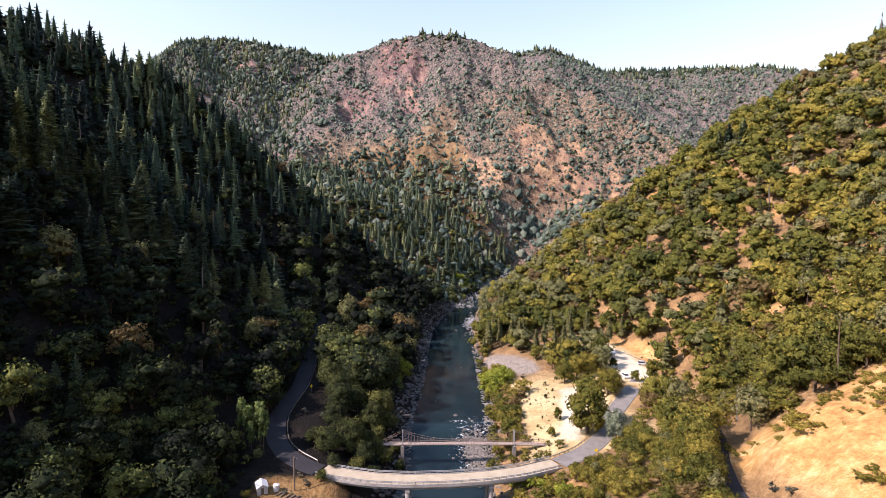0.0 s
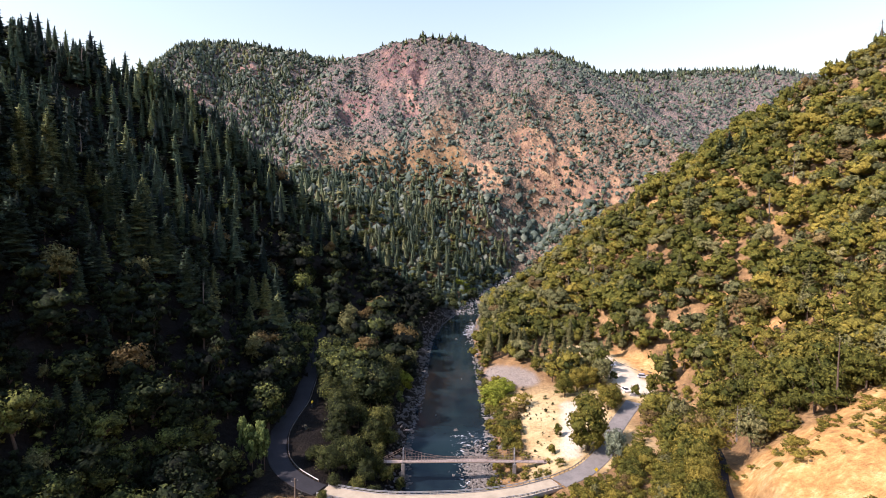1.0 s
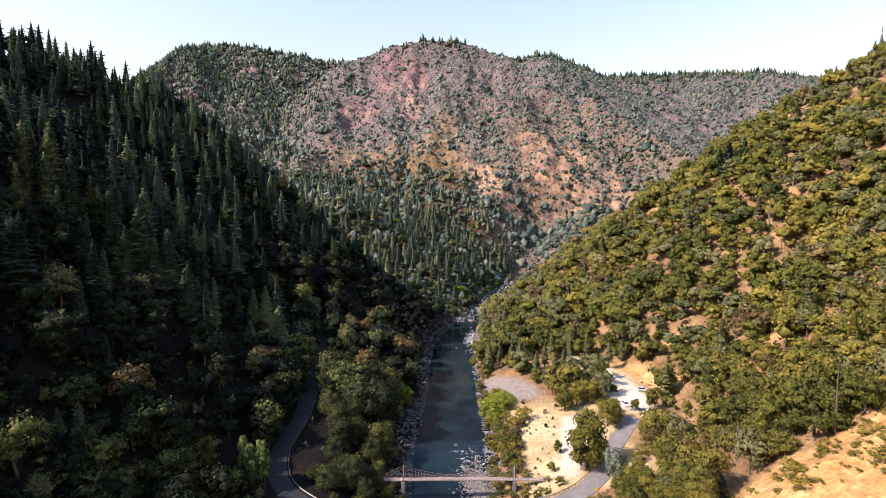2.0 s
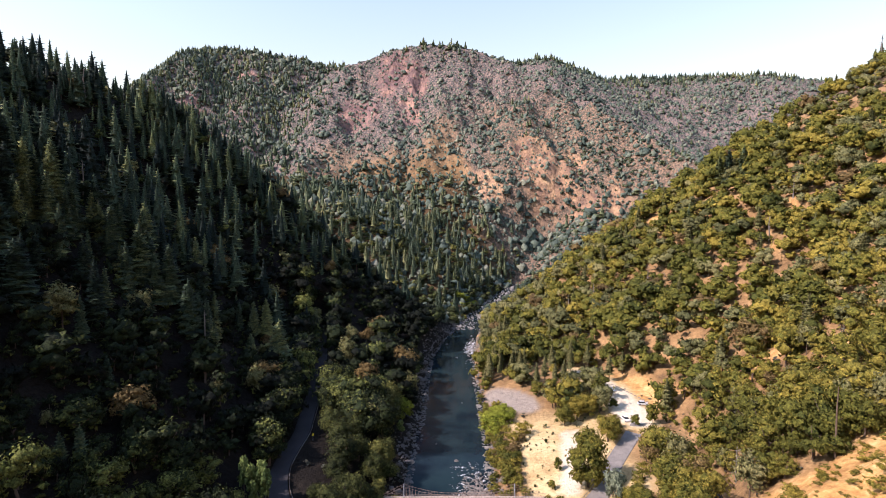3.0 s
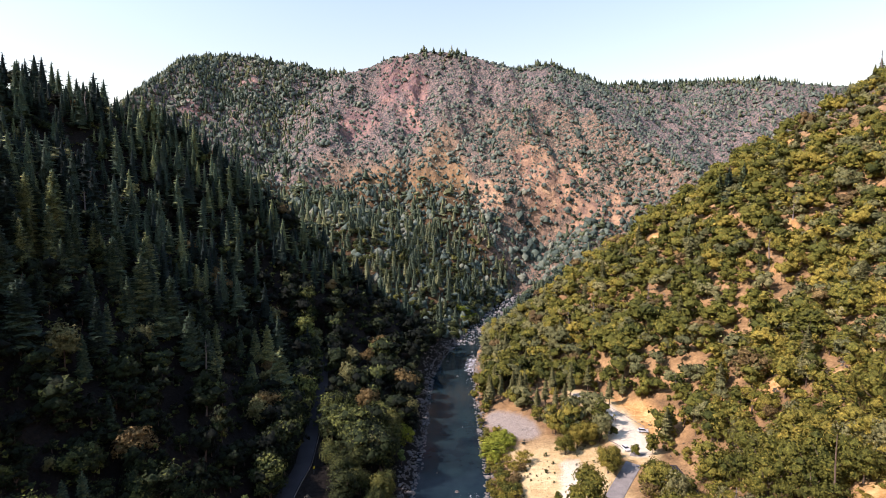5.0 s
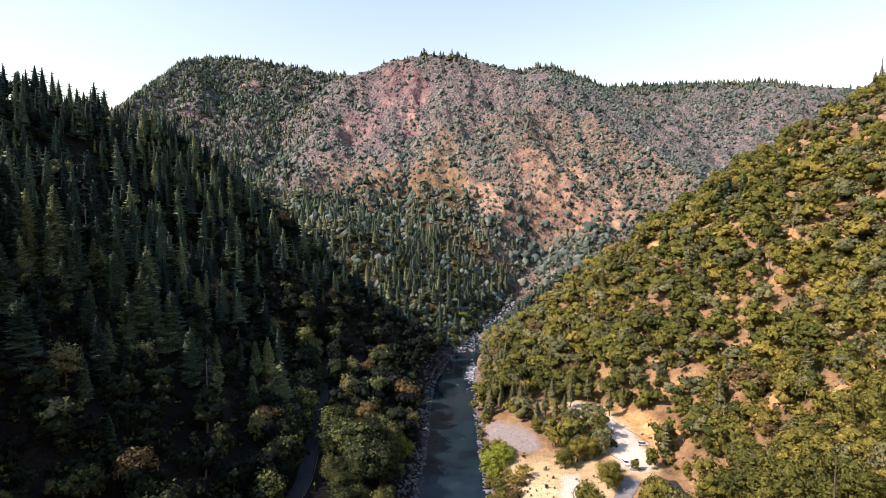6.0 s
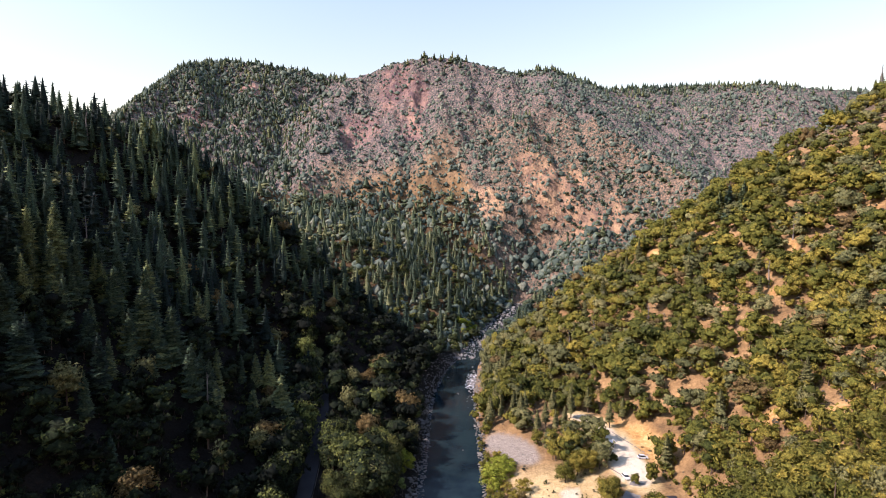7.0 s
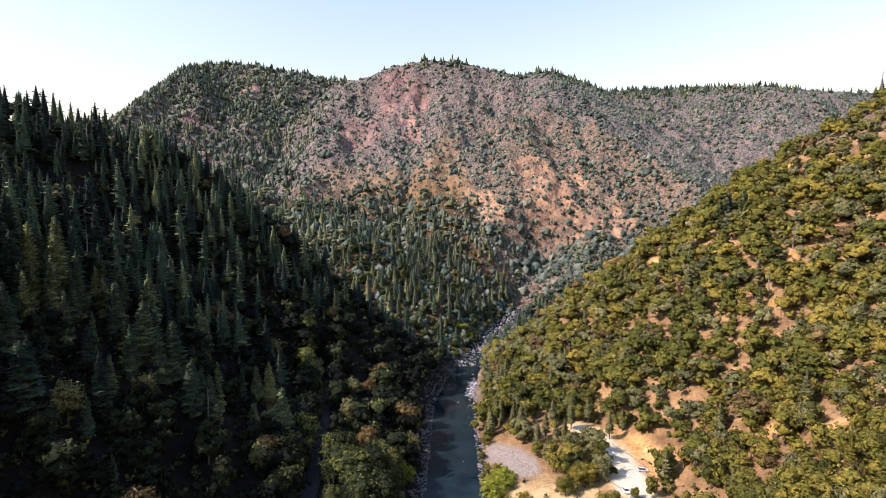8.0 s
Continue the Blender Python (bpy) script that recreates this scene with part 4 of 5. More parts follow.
# woods and chaparral of the far mountains


def tucked_away(x, y, z):
    """Low ground behind the shoulders of the two near slopes."""
    q = x / y
    return np.where(q > 0.3, z < 90 + y * (0.73 * (q - 0.33) - 0.122), np.where(q < -0.25, z < 80 + y * (0.55 * (-q - 0.25) - 0.05), False))


x, y, r = spots(404, -640, 1000, 440, 1400, 7.6)
z = land(x, y)
wood = fbm(x, y, 120, 3, 91)
low = 1 - smooth(110, 200, z + 70 * wood)
back = (land(x, y + 6) - z) < -1.2
crest = smooth(370, 400, z)
leftfar = 1 - smooth(-330, -180, x + 60 * wood)
p_fir = np.clip(0.95 * low * (y > 470) * (1 - smooth(680, 780, y + 40 * wood)) * (1 - 0.9 * smooth(15, 75, x + 30 * wood)) + 0.85 * crest * smooth(-0.3, 0.12, fbm(x, y, 60, 2, 93)) + 0.95 * leftfar + 0.10 * (wood > 0.15), 0, 0.95) * (1 - 0.9 * openness(x, y))
keep = (r.random(len(x)) < p_fir) & ~((x > along(BANK_L, y) - 4) & (x < along(BANK_R, y) + 4) & (y < 668)) & in_valley(x, y) & ~(back & (y > 560)) & ~((x > along(BANK_L, y) - 165) & (x < along(BANK_R, y) + 60) & (y < 690)) & ~(tucked_away(x, y, z) & (r.random(len(x)) < 0.75))
fx, fy, fz = x[keep], y[keep], z[keep]
hgt = np.where(fy > 800, r.uniform(7, 15, len(fx)), r.uniform(8, 18, len(fx)))
which = r.integers(0, 4, len(fx))
leafy_one = (fy < 800) & (r.random(len(fx)) < 0.42)
which, hgt = np.where(leafy_one, 4 + which % 2, which), np.where(leafy_one, hgt * 0.55, hgt)
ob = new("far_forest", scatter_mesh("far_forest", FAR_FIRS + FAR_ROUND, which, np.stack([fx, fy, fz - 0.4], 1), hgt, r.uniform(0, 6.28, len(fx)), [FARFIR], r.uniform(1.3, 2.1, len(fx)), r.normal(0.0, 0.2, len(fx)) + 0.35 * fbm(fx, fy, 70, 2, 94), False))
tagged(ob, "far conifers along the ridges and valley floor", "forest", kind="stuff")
x, y, r = spots(505, -640, 1000, 440, 1340, 4.35)
z = land(x, y)
back = (land(x, y + 6) - z) < -1.2
clump = fbm(x, y, 38, 3, 98)
keep = r.random(len(x)) < 0.95 - 0.25 * (y > 1090) + 0.7 * clump - 0.22 * openness(x, y) - 0.4 * ((x > along(BANK_L, y) - 165) & (x < along(BANK_R, y) + 60) & (y < 640))
keep &= ~((x > along(BANK_L, y) - 4) & (x < along(BANK_R, y) + 4) & (y < 668)) & in_valley(x, y) & ~(back & (y > 560)) & ~(tucked_away(x, y, z) & (r.random(len(x)) < 0.9))
fx, fy, fz = x[keep], y[keep], z[keep]
ob = new("chaparral", scatter_mesh("chaparral", BUSHES, r.integers(0, 10, len(fx)), np.stack([fx, fy, fz - 0.2], 1), np.clip(r.lognormal(0.85, 0.5, len(fx)), 0.7, 6.5) * (1 + 0.4 * gully_scrub(fx, fy)) * (1 + 0.2 * (fy > 1090)) * (1 + 0.45 * (1 - smooth(90, 150, fz))) * (1 + 0.35 * (1 - smooth(-330, -160, fx))), r.uniform(0, 6.28, len(fx)), [CHAPARRAL], r.uniform(1.0, 1.9, len(fx)), r.normal(0.0, 0.2, len(fx)) + 0.3 * fbm(fx, fy, 60, 3, 92) - 0.3 * gully_scrub(fx, fy), False))
tagged(ob, "grey-green chaparral scrub on red mountain sides", "scrub", kind="stuff")

# woods on both sides below and behind the lookout
x, y, r = spots(1010, -200, 200, -90, 78, 9.5)
ok = ((x < along(BANK_L, y) - 8) | (x > along(BANK_R, y) + 8)) & (road_at(x, y, ROAD_HILL)[0] > 4.5) & (r.random(len(x)) < 0.85) & ~((x > 55) & (x < 110) & (y > 55))
x, y = x[ok], y[ok]
for sel, mat, nm, lab in ((x < 0, SHADE_LEAF, "laurel_woodland", "broadleaf woodland on the shaded slope, leaves darkened for shade"), (x > 0, OAK, "oak_woodland", "olive-green oak woodland on the sunny slope")):
    k = int(sel.sum())
    ob = new(nm, scatter_mesh(nm, FAR_OAKS, r.integers(0, 4, k), np.stack([x, y, land(x, y) - 0.2], 1)[sel], r.uniform(4.5, 9, k), r.uniform(0, 6.28, k), [mat, BARK], r.uniform(0.9, 1.3, k), r.normal(0, 0.17, k), False))
    tagged(ob, lab, "woodland", kind="stuff")

# ---- roads ----


def ribbon(pts, half, lift, step=2.0):
    """A strip along a smoothed line: middle points, ways across, heights."""
    P = np.array(pts, float)
    s = np.concatenate([[0], np.cumsum(np.hypot(*np.diff(P[:, :2], axis=0).T))])
    q = np.linspace(0, s[-1], max(2, int(round(s[-1] / step)) + 1))
    C = np.stack([np.interp(q, s, P[:, k]) for k in range(3)], 1)
    for _ in range(3):
        C[1:-1] = 0.25 * C[:-2] + 0.5 * C[1:-1] + 0.25 * C[2:]
    D = np.gradient(C[:, :2], axis=0)
    D /= np.linalg.norm(D, axis=1)[:, None]
    N = np.stack([-D[:, 1], D[:, 0]], 1)
    return C + (0, 0, lift), N


def road_strip(name, label, pts, half, mat, lift=0.0, thick=0.12):
    C, N = ribbon(pts, half, lift)
    rows = []
    for off, dz in ((-half - 0.3, -thick - 0.3), (-half, 0), (0, 0.05), (half, 0), (half + 0.3, -thick - 0.3)):
        rows.append(np.stack([C[:, 0] + N[:, 0] * off, C[:, 1] + N[:, 1] * off, C[:, 2] + dz], 1))
    V = np.stack(rows, 1).reshape(-1, 3)
    return tagged(new(name, mesh_of(name, V, grid_tris(5, len(C))[:, ::-1], [mat], flat=True)), label, "road", kind="structure")


# approaches leave room for the bridge
cut_l = [i for i, p in enumerate(ROAD_MAIN) if p[0] <= -34]
cut_r = [i for i, p in enumerate(ROAD_MAIN) if p[0] >= 33]
road_strip("road", "asphalt road along the shaded slope, darkened for shade", [ROAD_MAIN[i] for i in cut_l], 2.9, SHADE_ROAD, 0.05)
road_strip("road", "grey asphalt road leading off the bridge", [ROAD_MAIN[i] for i in cut_r], 2.9, SUN_ROAD, 0.05)
road_strip("road", "asphalt road cut into the ochre hillside, darkened for shade", ROAD_HILL[1:], 1.7, SHADE_ROAD, 0.05)



def part(name, bm, mat, parent, label=""):
    me = bpy.data.meshes.new(name)
    bm.to_mesh(me)
    bm.free()
    me.materials.append(mat)
    ob = new(name, me)
    ob.parent = parent
    return tagged(ob, label)


def box_into(bm, m, sx, sy, sz):
    return bmesh.ops.create_cube(bm, size=1.0, matrix=m @ Matrix.Diagonal((sx, sy, sz, 1)))


def box(m, sx, sy, sz, bevel=0.0):
    bm = bmesh.new()
    box_into(bm, m, sx, sy, sz)
    if bevel:
        bmesh.ops.bevel(bm, geom=bm.edges[:], offset=bevel, segments=1, affect="EDGES")
    return bm


def rod_into(bm, a, b, r, sides=6):
    a, b = Vector(a), Vector(b)
    d = b - a
    m = Matrix.Translation((a + b) / 2) @ d.to_track_quat("Z", "Y").to_matrix().to_4x4()
    bmesh.ops.create_cone(bm, cap_ends=True, segments=sides, radius1=r, radius2=r, depth=d.length, matrix=m)


def rod(a, b, r, sides=6):
    bm = bmesh.new()
    rod_into(bm, a, b, r, sides)
    return bm


# ---- road bridge ----
bridge = tagged(new("road_bridge"), "curved concrete road bridge with low rails over the river", "bridge")
BC, BN = ribbon([p for p in ROAD_MAIN if -46 <= p[0] <= 43], 3.7, 0.0, 1.0)
keepb = (BC[:, 0] > -34.5) & (BC[:, 0] < 33)
BC, BN = BC[keepb], BN[keepb]


def sweep(profile, mat, name, parent, C=BC, N=BN, label=""):
    """A closed profile of (across, up) swept along the bridge."""
    k = len(profile)
    V = np.stack([np.stack([C[:, 0] + N[:, 0] * o, C[:, 1] + N[:, 1] * o, C[:, 2] + h], 1) for o, h in profile], 1).reshape(-1, 3)
    T = []
    for i in range(len(C) - 1):
        for j in range(k):
            a, b = i * k + j, i * k + (j + 1) % k
            T += [(a, b, b + k), (a, b + k, a + k)]
    for e in (0, (len(C) - 1) * k):
        T += [(e, e + j, e + j + 1) for j in range(1, k - 1)]
    ob = new(name, mesh_of(name, V, np.array(T), [mat]))
    ob.parent = parent
    return tagged(ob, label)


sweep([(-2.8, 0.02), (2.8, 0.02), (2.8, -0.28), (-2.8, -0.28)], DECK, "deck", bridge, label="pale worn concrete deck")
sweep([(-3.05, 0.25), (-2.8, 0.25), (-2.8, -0.55), (-3.05, -0.55)], CONCRETE, "kerb", bridge)
sweep([(2.8, 0.25), (3.05, 0.25), (3.05, -0.55), (2.8, -0.55)], CONCRETE, "kerb", bridge)
for o in (-1.9, 0.0, 1.9):
    sweep([(o - 0.3, -0.28), (o + 0.3, -0.28), (o + 0.3, -1.5), (o - 0.3, -1.5)], CONCRETE, "girder", bridge)
for side in (-2.93, 2.93):
    for h in (0.62, 0.92):
        sweep([(side - 0.06, h), (side + 0.06, h), (side + 0.06, h + 0.14), (side - 0.06, h + 0.14)], STEEL, "rail", bridge, label="dull steel rail")
    for i in range(1, len(BC), 2):
        p = BC[i]
        q = (p[0] + BN[i, 0] * side, p[1] + BN[i, 1] * side)
        part("rail_post", box(pose(q[0], q[1], p[2] + 0.63, 0, 0, math.degrees(math.atan2(BN[i, 1], BN[i, 0]))), 0.2, 0.18, 0.84, 0.03), CONCRETE, bridge)
for px in (-9.5, 12.5):
    i = int(np.argmin(np.abs(BC[:, 0] - px)))
    p, ang = BC[i], math.degrees(math.atan2(BN[i, 1], BN[i, 0]))
    foot = float(land(p[0], p[1])) - 1.0
    part("pier_cap", box(pose(p[0], p[1], p[2] - 1.85, 0, 0, ang), 5.4, 1.3, 0.75, 0.08), CONCRETE, bridge)
    for o in (-1.9, 1.9):
        part("pier", rod((p[0] + BN[i, 0] * o, p[1] + BN[i, 1] * o, foot), (p[0] + BN[i, 0] * o, p[1] + BN[i, 1] * o, p[2] - 2.2), 0.65, 14), CONCRETE, bridge)
for i in (3, len(BC) - 1):
    p, ang = BC[i], math.degrees(math.atan2(BN[i, 1], BN[i, 0]))
    part("abutment", box(pose(p[0], p[1], p[2] - 2.8, 0, 0, ang), 6.3, 1.6, 4.9, 0.1), CONCRETE, bridge)

# ---- footbridge ----
foot_bridge = tagged(new("footbridge"), "narrow suspension footbridge of grey planks with steel towers", "footbridge")
FB_Y, FB_Z, TX = 166.5, 3.7, (-12.8, 22.6)


def deck_z(x):
    return FB_Z + 0.25 * math.sin(math.pi * (x + 19) / 52)


for k in range(104):
    fx = -19 + 0.5 * (k + 0.5)
    part("plank", box(pose(fx, FB_Y, deck_z(fx) + 0.01 * (k % 3)), 0.46, 1.7, 0.08), PLANK, foot_bridge)
for side in (-0.85, 0.85):
    bm = bmesh.new()
    for k in range(26):
        rod_into(bm, (-19 + 2 * k, FB_Y + side, deck_z(-19 + 2 * k) - 0.14), (-17 + 2 * k, FB_Y + side, deck_z(-17 + 2 * k) - 0.14), 0.11)
    part("stringer", bm, POST, foot_bridge)
    bm = bmesh.new()
    pts = [(-19.5, FB_Y + side, FB_Z + 0.8), (TX[0], FB_Y + side, FB_Z + 4.2)]
    for k in range(1, 20):
        t = k / 20
        pts.append((TX[0] + (TX[1] - TX[0]) * t, FB_Y + side, FB_Z + 1.1 + 3.1 * (2 * t - 1) ** 2))
    pts += [(TX[1], FB_Y + side, FB_Z + 4.2), (32.5, FB_Y + side, FB_Z + 0.8)]
    for a, b in zip(pts, pts[1:]):
        rod_into(bm, a, b, 0.05)
    part("main_cable", bm, RUST, foot_bridge, "rust-brown main cable")
    for k in range(52):
        fx = -19 + k
        top = FB_Z + 1.15
        if TX[0] < fx < TX[1]:
            top = max(top, FB_Z + 1.1 + 3.1 * (2 * (fx - TX[0]) / (TX[1] - TX[0]) - 1) ** 2)
        part("hanger", rod((fx, FB_Y + side, deck_z(fx)), (fx, FB_Y + side, top), 0.03, 4), RUST, foot_bridge)
    bm = bmesh.new()
    for h in (0.55, 1.1):
        for k in range(26):
            rod_into(bm, (-19 + 2 * k, FB_Y + side, deck_z(-19 + 2 * k) + h), (-17 + 2 * k, FB_Y + side, deck_z(-17 + 2 * k) + h), 0.035, 4)
    part("handrail", bm, RUST, foot_bridge)
for tx in TX:
    g = float(land(tx, FB_Y)) - 1.2
    part("pier", box(pose(tx, FB_Y, (g + FB_Z - 0.3) / 2), 1.1, 2.6, FB_Z - 0.3 - g, 0.1), PIERM, foot_bridge, "tall weathered concrete pier")
    tower = part("tower", rod((tx, FB_Y - 1.0, FB_Z - 0.3), (tx, FB_Y - 0.8, FB_Z + 4.4), 0.13), STEEL, foot_bridge, "pale steel tower")
    part("leg", rod((tx, FB_Y + 1.0, FB_Z - 0.3), (tx, FB_Y + 0.8, FB_Z + 4.4), 0.13), STEEL, tower)
    for h in (2.6, 4.3):
        part("crossbar", rod((tx, FB_Y - 0.95, FB_Z + h), (tx, FB_Y + 0.95, FB_Z + h), 0.1), STEEL, tower)
for ex in (-20.2, 33.2):
    g = float(land(ex, FB_Y)) - 1.0
    part("abutment", box(pose(ex, FB_Y, (g + FB_Z - 0.4) / 2), 2.4, 2.4, max(FB_Z - g, 1.0), 0.1), BOULDER, foot_bridge)

# ---- stones ----


def stone_shape(rng):
    bm = bmesh.new()
    bmesh.ops.create_icosphere(bm, subdivisions=1, radius=0.5)
    v = np.array([tuple(a.co) for a in bm.verts])
    t = np.array([[a.index for a in f.verts] for f in bm.faces])
    bm.free()
    v = v * rng.uniform(0.7, 1.25, (len(v), 1)) * (1.0, rng.uniform(0.6, 0.9), rng.uniform(0.45, 0.7))
    return v, t, np.full(len(v), 0.5), unit(v), np.zeros(len(t), int)


STONES = [stone_shape(rng) for _ in range(6)]


def stones(name, label, x, y, z, size, r, mat=BOULDER):
    k = len(x)
    ob = new(name, scatter_mesh(name, STONES, r.integers(0, 6, k), np.stack([x, y, z], 1), size, r.uniform(0, 6.28, k), [mat]))
    return tagged(ob, label, "stones", kind="stuff")


r = np.random.default_rng(707)
k = 3000
y = r.uniform(140, 470, k)
side = r.random(k) < 0.68
x = np.where(side, along(BANK_L, y) + 0.6 - np.abs(r.normal(0, 4.4, k)), along(BANK_R, y) + 2.2 + np.abs(r.normal(0, 2.6, k)))
size = np.clip(r.lognormal(0.0, 0.5, k), 0.4, 3.2)
zb = np.maximum(land(x, y), along(WATER, y) - 0.15 * size) + 0.05 * size
stones("bank_boulders", "grey boulders lining the shaded river bank", x[side], y[side], zb[side], size[side], r)
stones("bank_boulders", "pale boulders lining the sunny river bank", x[~side], y[~side], zb[~side], size[~side], r, COBBLE)
k = 1700
y = r.normal(172, 7.5, k)
x = 12.0 + r.normal(0, 2.6, k) - 0.06 * (y - 172)
size = np.clip(r.lognormal(-0.5, 0.45, k), 0.25, 1.6)
stones("riffle_cobbles", "pale wet cobbles breaking the water under the footbridge", x, y, along(WATER, y) - 0.1 * size + 0.12 + 0.5 * smooth(7, 14, x), size, r, COBBLE)
k = 640
y = np.concatenate([r.normal(368, 16, 100), r.uniform(425, 660, 540)])
x = along(BANK_R, y) + 2 - np.where(y < 400, r.normal(0.5, 2.2, k), r.uniform(-3, 20, k))
size = np.clip(r.lognormal(0.1, 0.5, k), 0.5, 3.0) * np.where(y > 400, 1.3, 1)
stones("shoal_rocks", "white and grey rocks in the shallows of the bend", x, y, along(WATER, y) + 0.1 * size, size, r, PALEROCK)
k = 900
x, y = r.uniform(18, 50, k), r.uniform(234, 282, k)
ok = ground_masks(x, y)["gravel"] > 0.4
x, y = x[ok], y[ok]
stones("gravel_bar", "loose grey cobbles of the gravel bar", x, y, land(x, y), r.uniform(0.25, 0.8, len(x)), r, COBBLE)

# boulders that stand singly
BOULD = tagged(new("boulder", mesh_of("boulder", STONES[0][0], STONES[0][1], [BOULDER], {"tint": STONES[0][2]})), "pale grey boulder standing in the dark river", "boulder", "boulders in the river")
spot_list = [(5, 200, 2.2), (-3, 215, 1.6), (1.4 * 6, 345, 2.6), (2, 380, 2.4), (9, 262, 1.2), (-7, 330, 2.0), (20, 395, 2.6)]
for i, (bx, by, bs_) in enumerate(spot_list):
    m = Matrix.LocRotScale(Vector((bx, by, float(along(WATER, by)) + 0.1)), Euler((0.2 * i, 0.1, i * 1.1)), Vector((bs_, bs_ * 0.8, bs_ * 0.8)))
    o = BOULD if i == 0 else copy_thing(BOULD, m)
    o.matrix_basis = m

# ---- trees that stand out ----


def at(px, py, sink=0.1):
    return (px, py, float(land(px, py)) - sink)


def lone(kind, px, py, h, turn=0.0, width=1.0):
    kind.matrix_basis = placed(at(px, py), h, turn, width)
    return kind


def again(kind, px, py, h, turn=0.0, width=1.0):
    o = copy_thing(kind, Matrix.Identity(4))
    o.matrix_basis = placed(at(px, py), h, turn, width)
    return o


poplar = lone(tree_kind("poplar", "tall fresh green poplar beside the shaded road", "poplar tree", "poplars by the road", leafy_crown(rng, 26, 46, 0.05, 0.17, 0.1, 0.6, 1.0), straight_trunk(rng, 0.016, 0.8), POPLAR), -57.2, 154.5, 12.5, 0.0, 0.78)
again(poplar, -54.4, 156.0, 14.5, 2.0, 0.75)
again(poplar, -52.6, 153.5, 13.5, 4.0, 0.75)
again(poplar, -59.8, 156.0, 14.0, 2.8, 0.58)
again(poplar, -55.6, 152.0, 9.0, 5.0, 0.8)
again(poplar, -17.5, 214, 7.0, 1.0, 1.3)
willow = lone(tree_kind("willow", "silvery green willow at the road's edge", "willow tree", "", leafy_crown(rng, 26, 56, 0.055, 0.42, 0.1, 0.6, 0.3), forked_trunk(rng, 0.42), WILLOW), 50.0, 152.0, 10.5, 0.0, 0.72)
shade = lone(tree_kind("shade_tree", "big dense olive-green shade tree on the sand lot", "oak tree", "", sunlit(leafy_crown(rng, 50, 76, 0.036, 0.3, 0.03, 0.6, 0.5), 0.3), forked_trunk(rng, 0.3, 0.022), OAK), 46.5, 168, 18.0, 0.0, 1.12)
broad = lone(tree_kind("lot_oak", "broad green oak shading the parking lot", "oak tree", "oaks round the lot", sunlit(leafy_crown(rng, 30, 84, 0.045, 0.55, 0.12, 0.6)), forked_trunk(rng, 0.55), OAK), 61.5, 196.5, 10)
for bx, by, bh, bt in ((50, 217, 8.5, 1), (56, 221, 9.5, 2), (61.5, 223.5, 9.5, 3), (58, 228, 7.5, 4), (64, 200, 8, 0.9), (45, 256, 7, 2.5), (52, 254, 7.5, 0.1), (79, 190, 4.5, 0.4), (76, 180, 6, 2.2), (78, 171, 7, 1.3), (73, 164, 9, 0.2), (74, 153, 9, 3.3), (68, 147, 8.5, 4.1), (66, 137, 8, 5.2), (61, 130, 7, 2.8), (56, 112, 8, 0.5), (58.5, 117, 8, 1.1), (60, 122.5, 9, 2.1), (52.5, 106, 8, 3.6), (54, 118, 7, 4.4), (55, 124, 6.5, 0.3)):
    again(broad, bx, by, bh, bt, 0.95)
sapling = lone(tree_kind("sapling", "small green cone-shaped sapling on pale sand", "sapling", "saplings on the sand", leafy_crown(rng, 16, 30, 0.1, 0.3, 0.02, 0.7, 0.6), straight_trunk(rng), OAK), 39.5, 181, 4.6)
again(sapling, 35.5, 170.5, 3.4, 1.0)
again(sapling, 83.2, 210, 8.0, 2.0)
again(sapling, 76, 208.5, 4.4, 3.0, 1.3)
again(sapling, 72.8, 227, 4.0, 4.0, 1.4)
lime = lone(tree_kind("riverside_thicket", "bright lime-green thicket on the river bank", "thicket", "thickets on the bank", leafy_crown(rng, 26, 84, 0.055, 0.75, 0.0, 0.6), forked_trunk(rng, 0.6), LIME), 22, 230, 6.8, 0, 1.45)
again(lime, 26.5, 233, 5.8, 2.0, 1.3)
again(lime, 21, 237, 5.0, 1.0, 1.2)
again(lime, 21, 222, 4.6, 4.0, 1.1)
again(lime, 28, 240, 5.2, 0.6, 1.35)
again(lime, 24.5, 243.5, 4.8, 3.2, 1.3)
again(lime, 30, 130, 4.0, 3.0)
again(lime, -18, 234, 9.0, 1.0, 0.8)
again(lime, 13, 504, 9.0, 2.0, 1.1)
again(lime, 20, 515, 6.0, 3.0, 1.3)
for bx, by, bh in ((17, 498, 4.5), (23, 507, 5.0), (29, 521, 4.5), (37, 536, 4.0), (9, 488, 4.5)):
    again(lime, bx, by, bh, by, 1.2)
again(lime, -2, 136, 3.0, 1.0)
rust_oak = lone(tree_kind("rusty_oak", "rust-brown oak among the green bench trees", "oak tree", "rusty oaks", leafy_crown(rng, 24, 56, 0.052, 0.5, 0.12, 0.6), forked_trunk(rng, 0.5), DRYLEAF), -36, 244, 12.0)
again(rust_oak, -31, 236, 9.0, 2.0)
again(rust_oak, 26, 200, 4.0, 2.0, 1.3)
tallpine = lone(tree_kind("ridge_pine", "tall sunlit pine above the ochre cut bank", "pine tree", "pines above the cut bank", conifer_crown(rng, 240, 0.135, 3, 0.2, 0.7), straight_trunk(rng), OAK), 117, 139, 22)
for bx, by, bh, bt in ((124, 141, 21, 1), (121, 147, 20, 2), (113, 145, 17, 3), (129, 149, 22, 4), (108, 141, 13, 5), (119, 154, 19, 0.7)):
    again(tallpine, bx, by, bh, bt, 1.0)


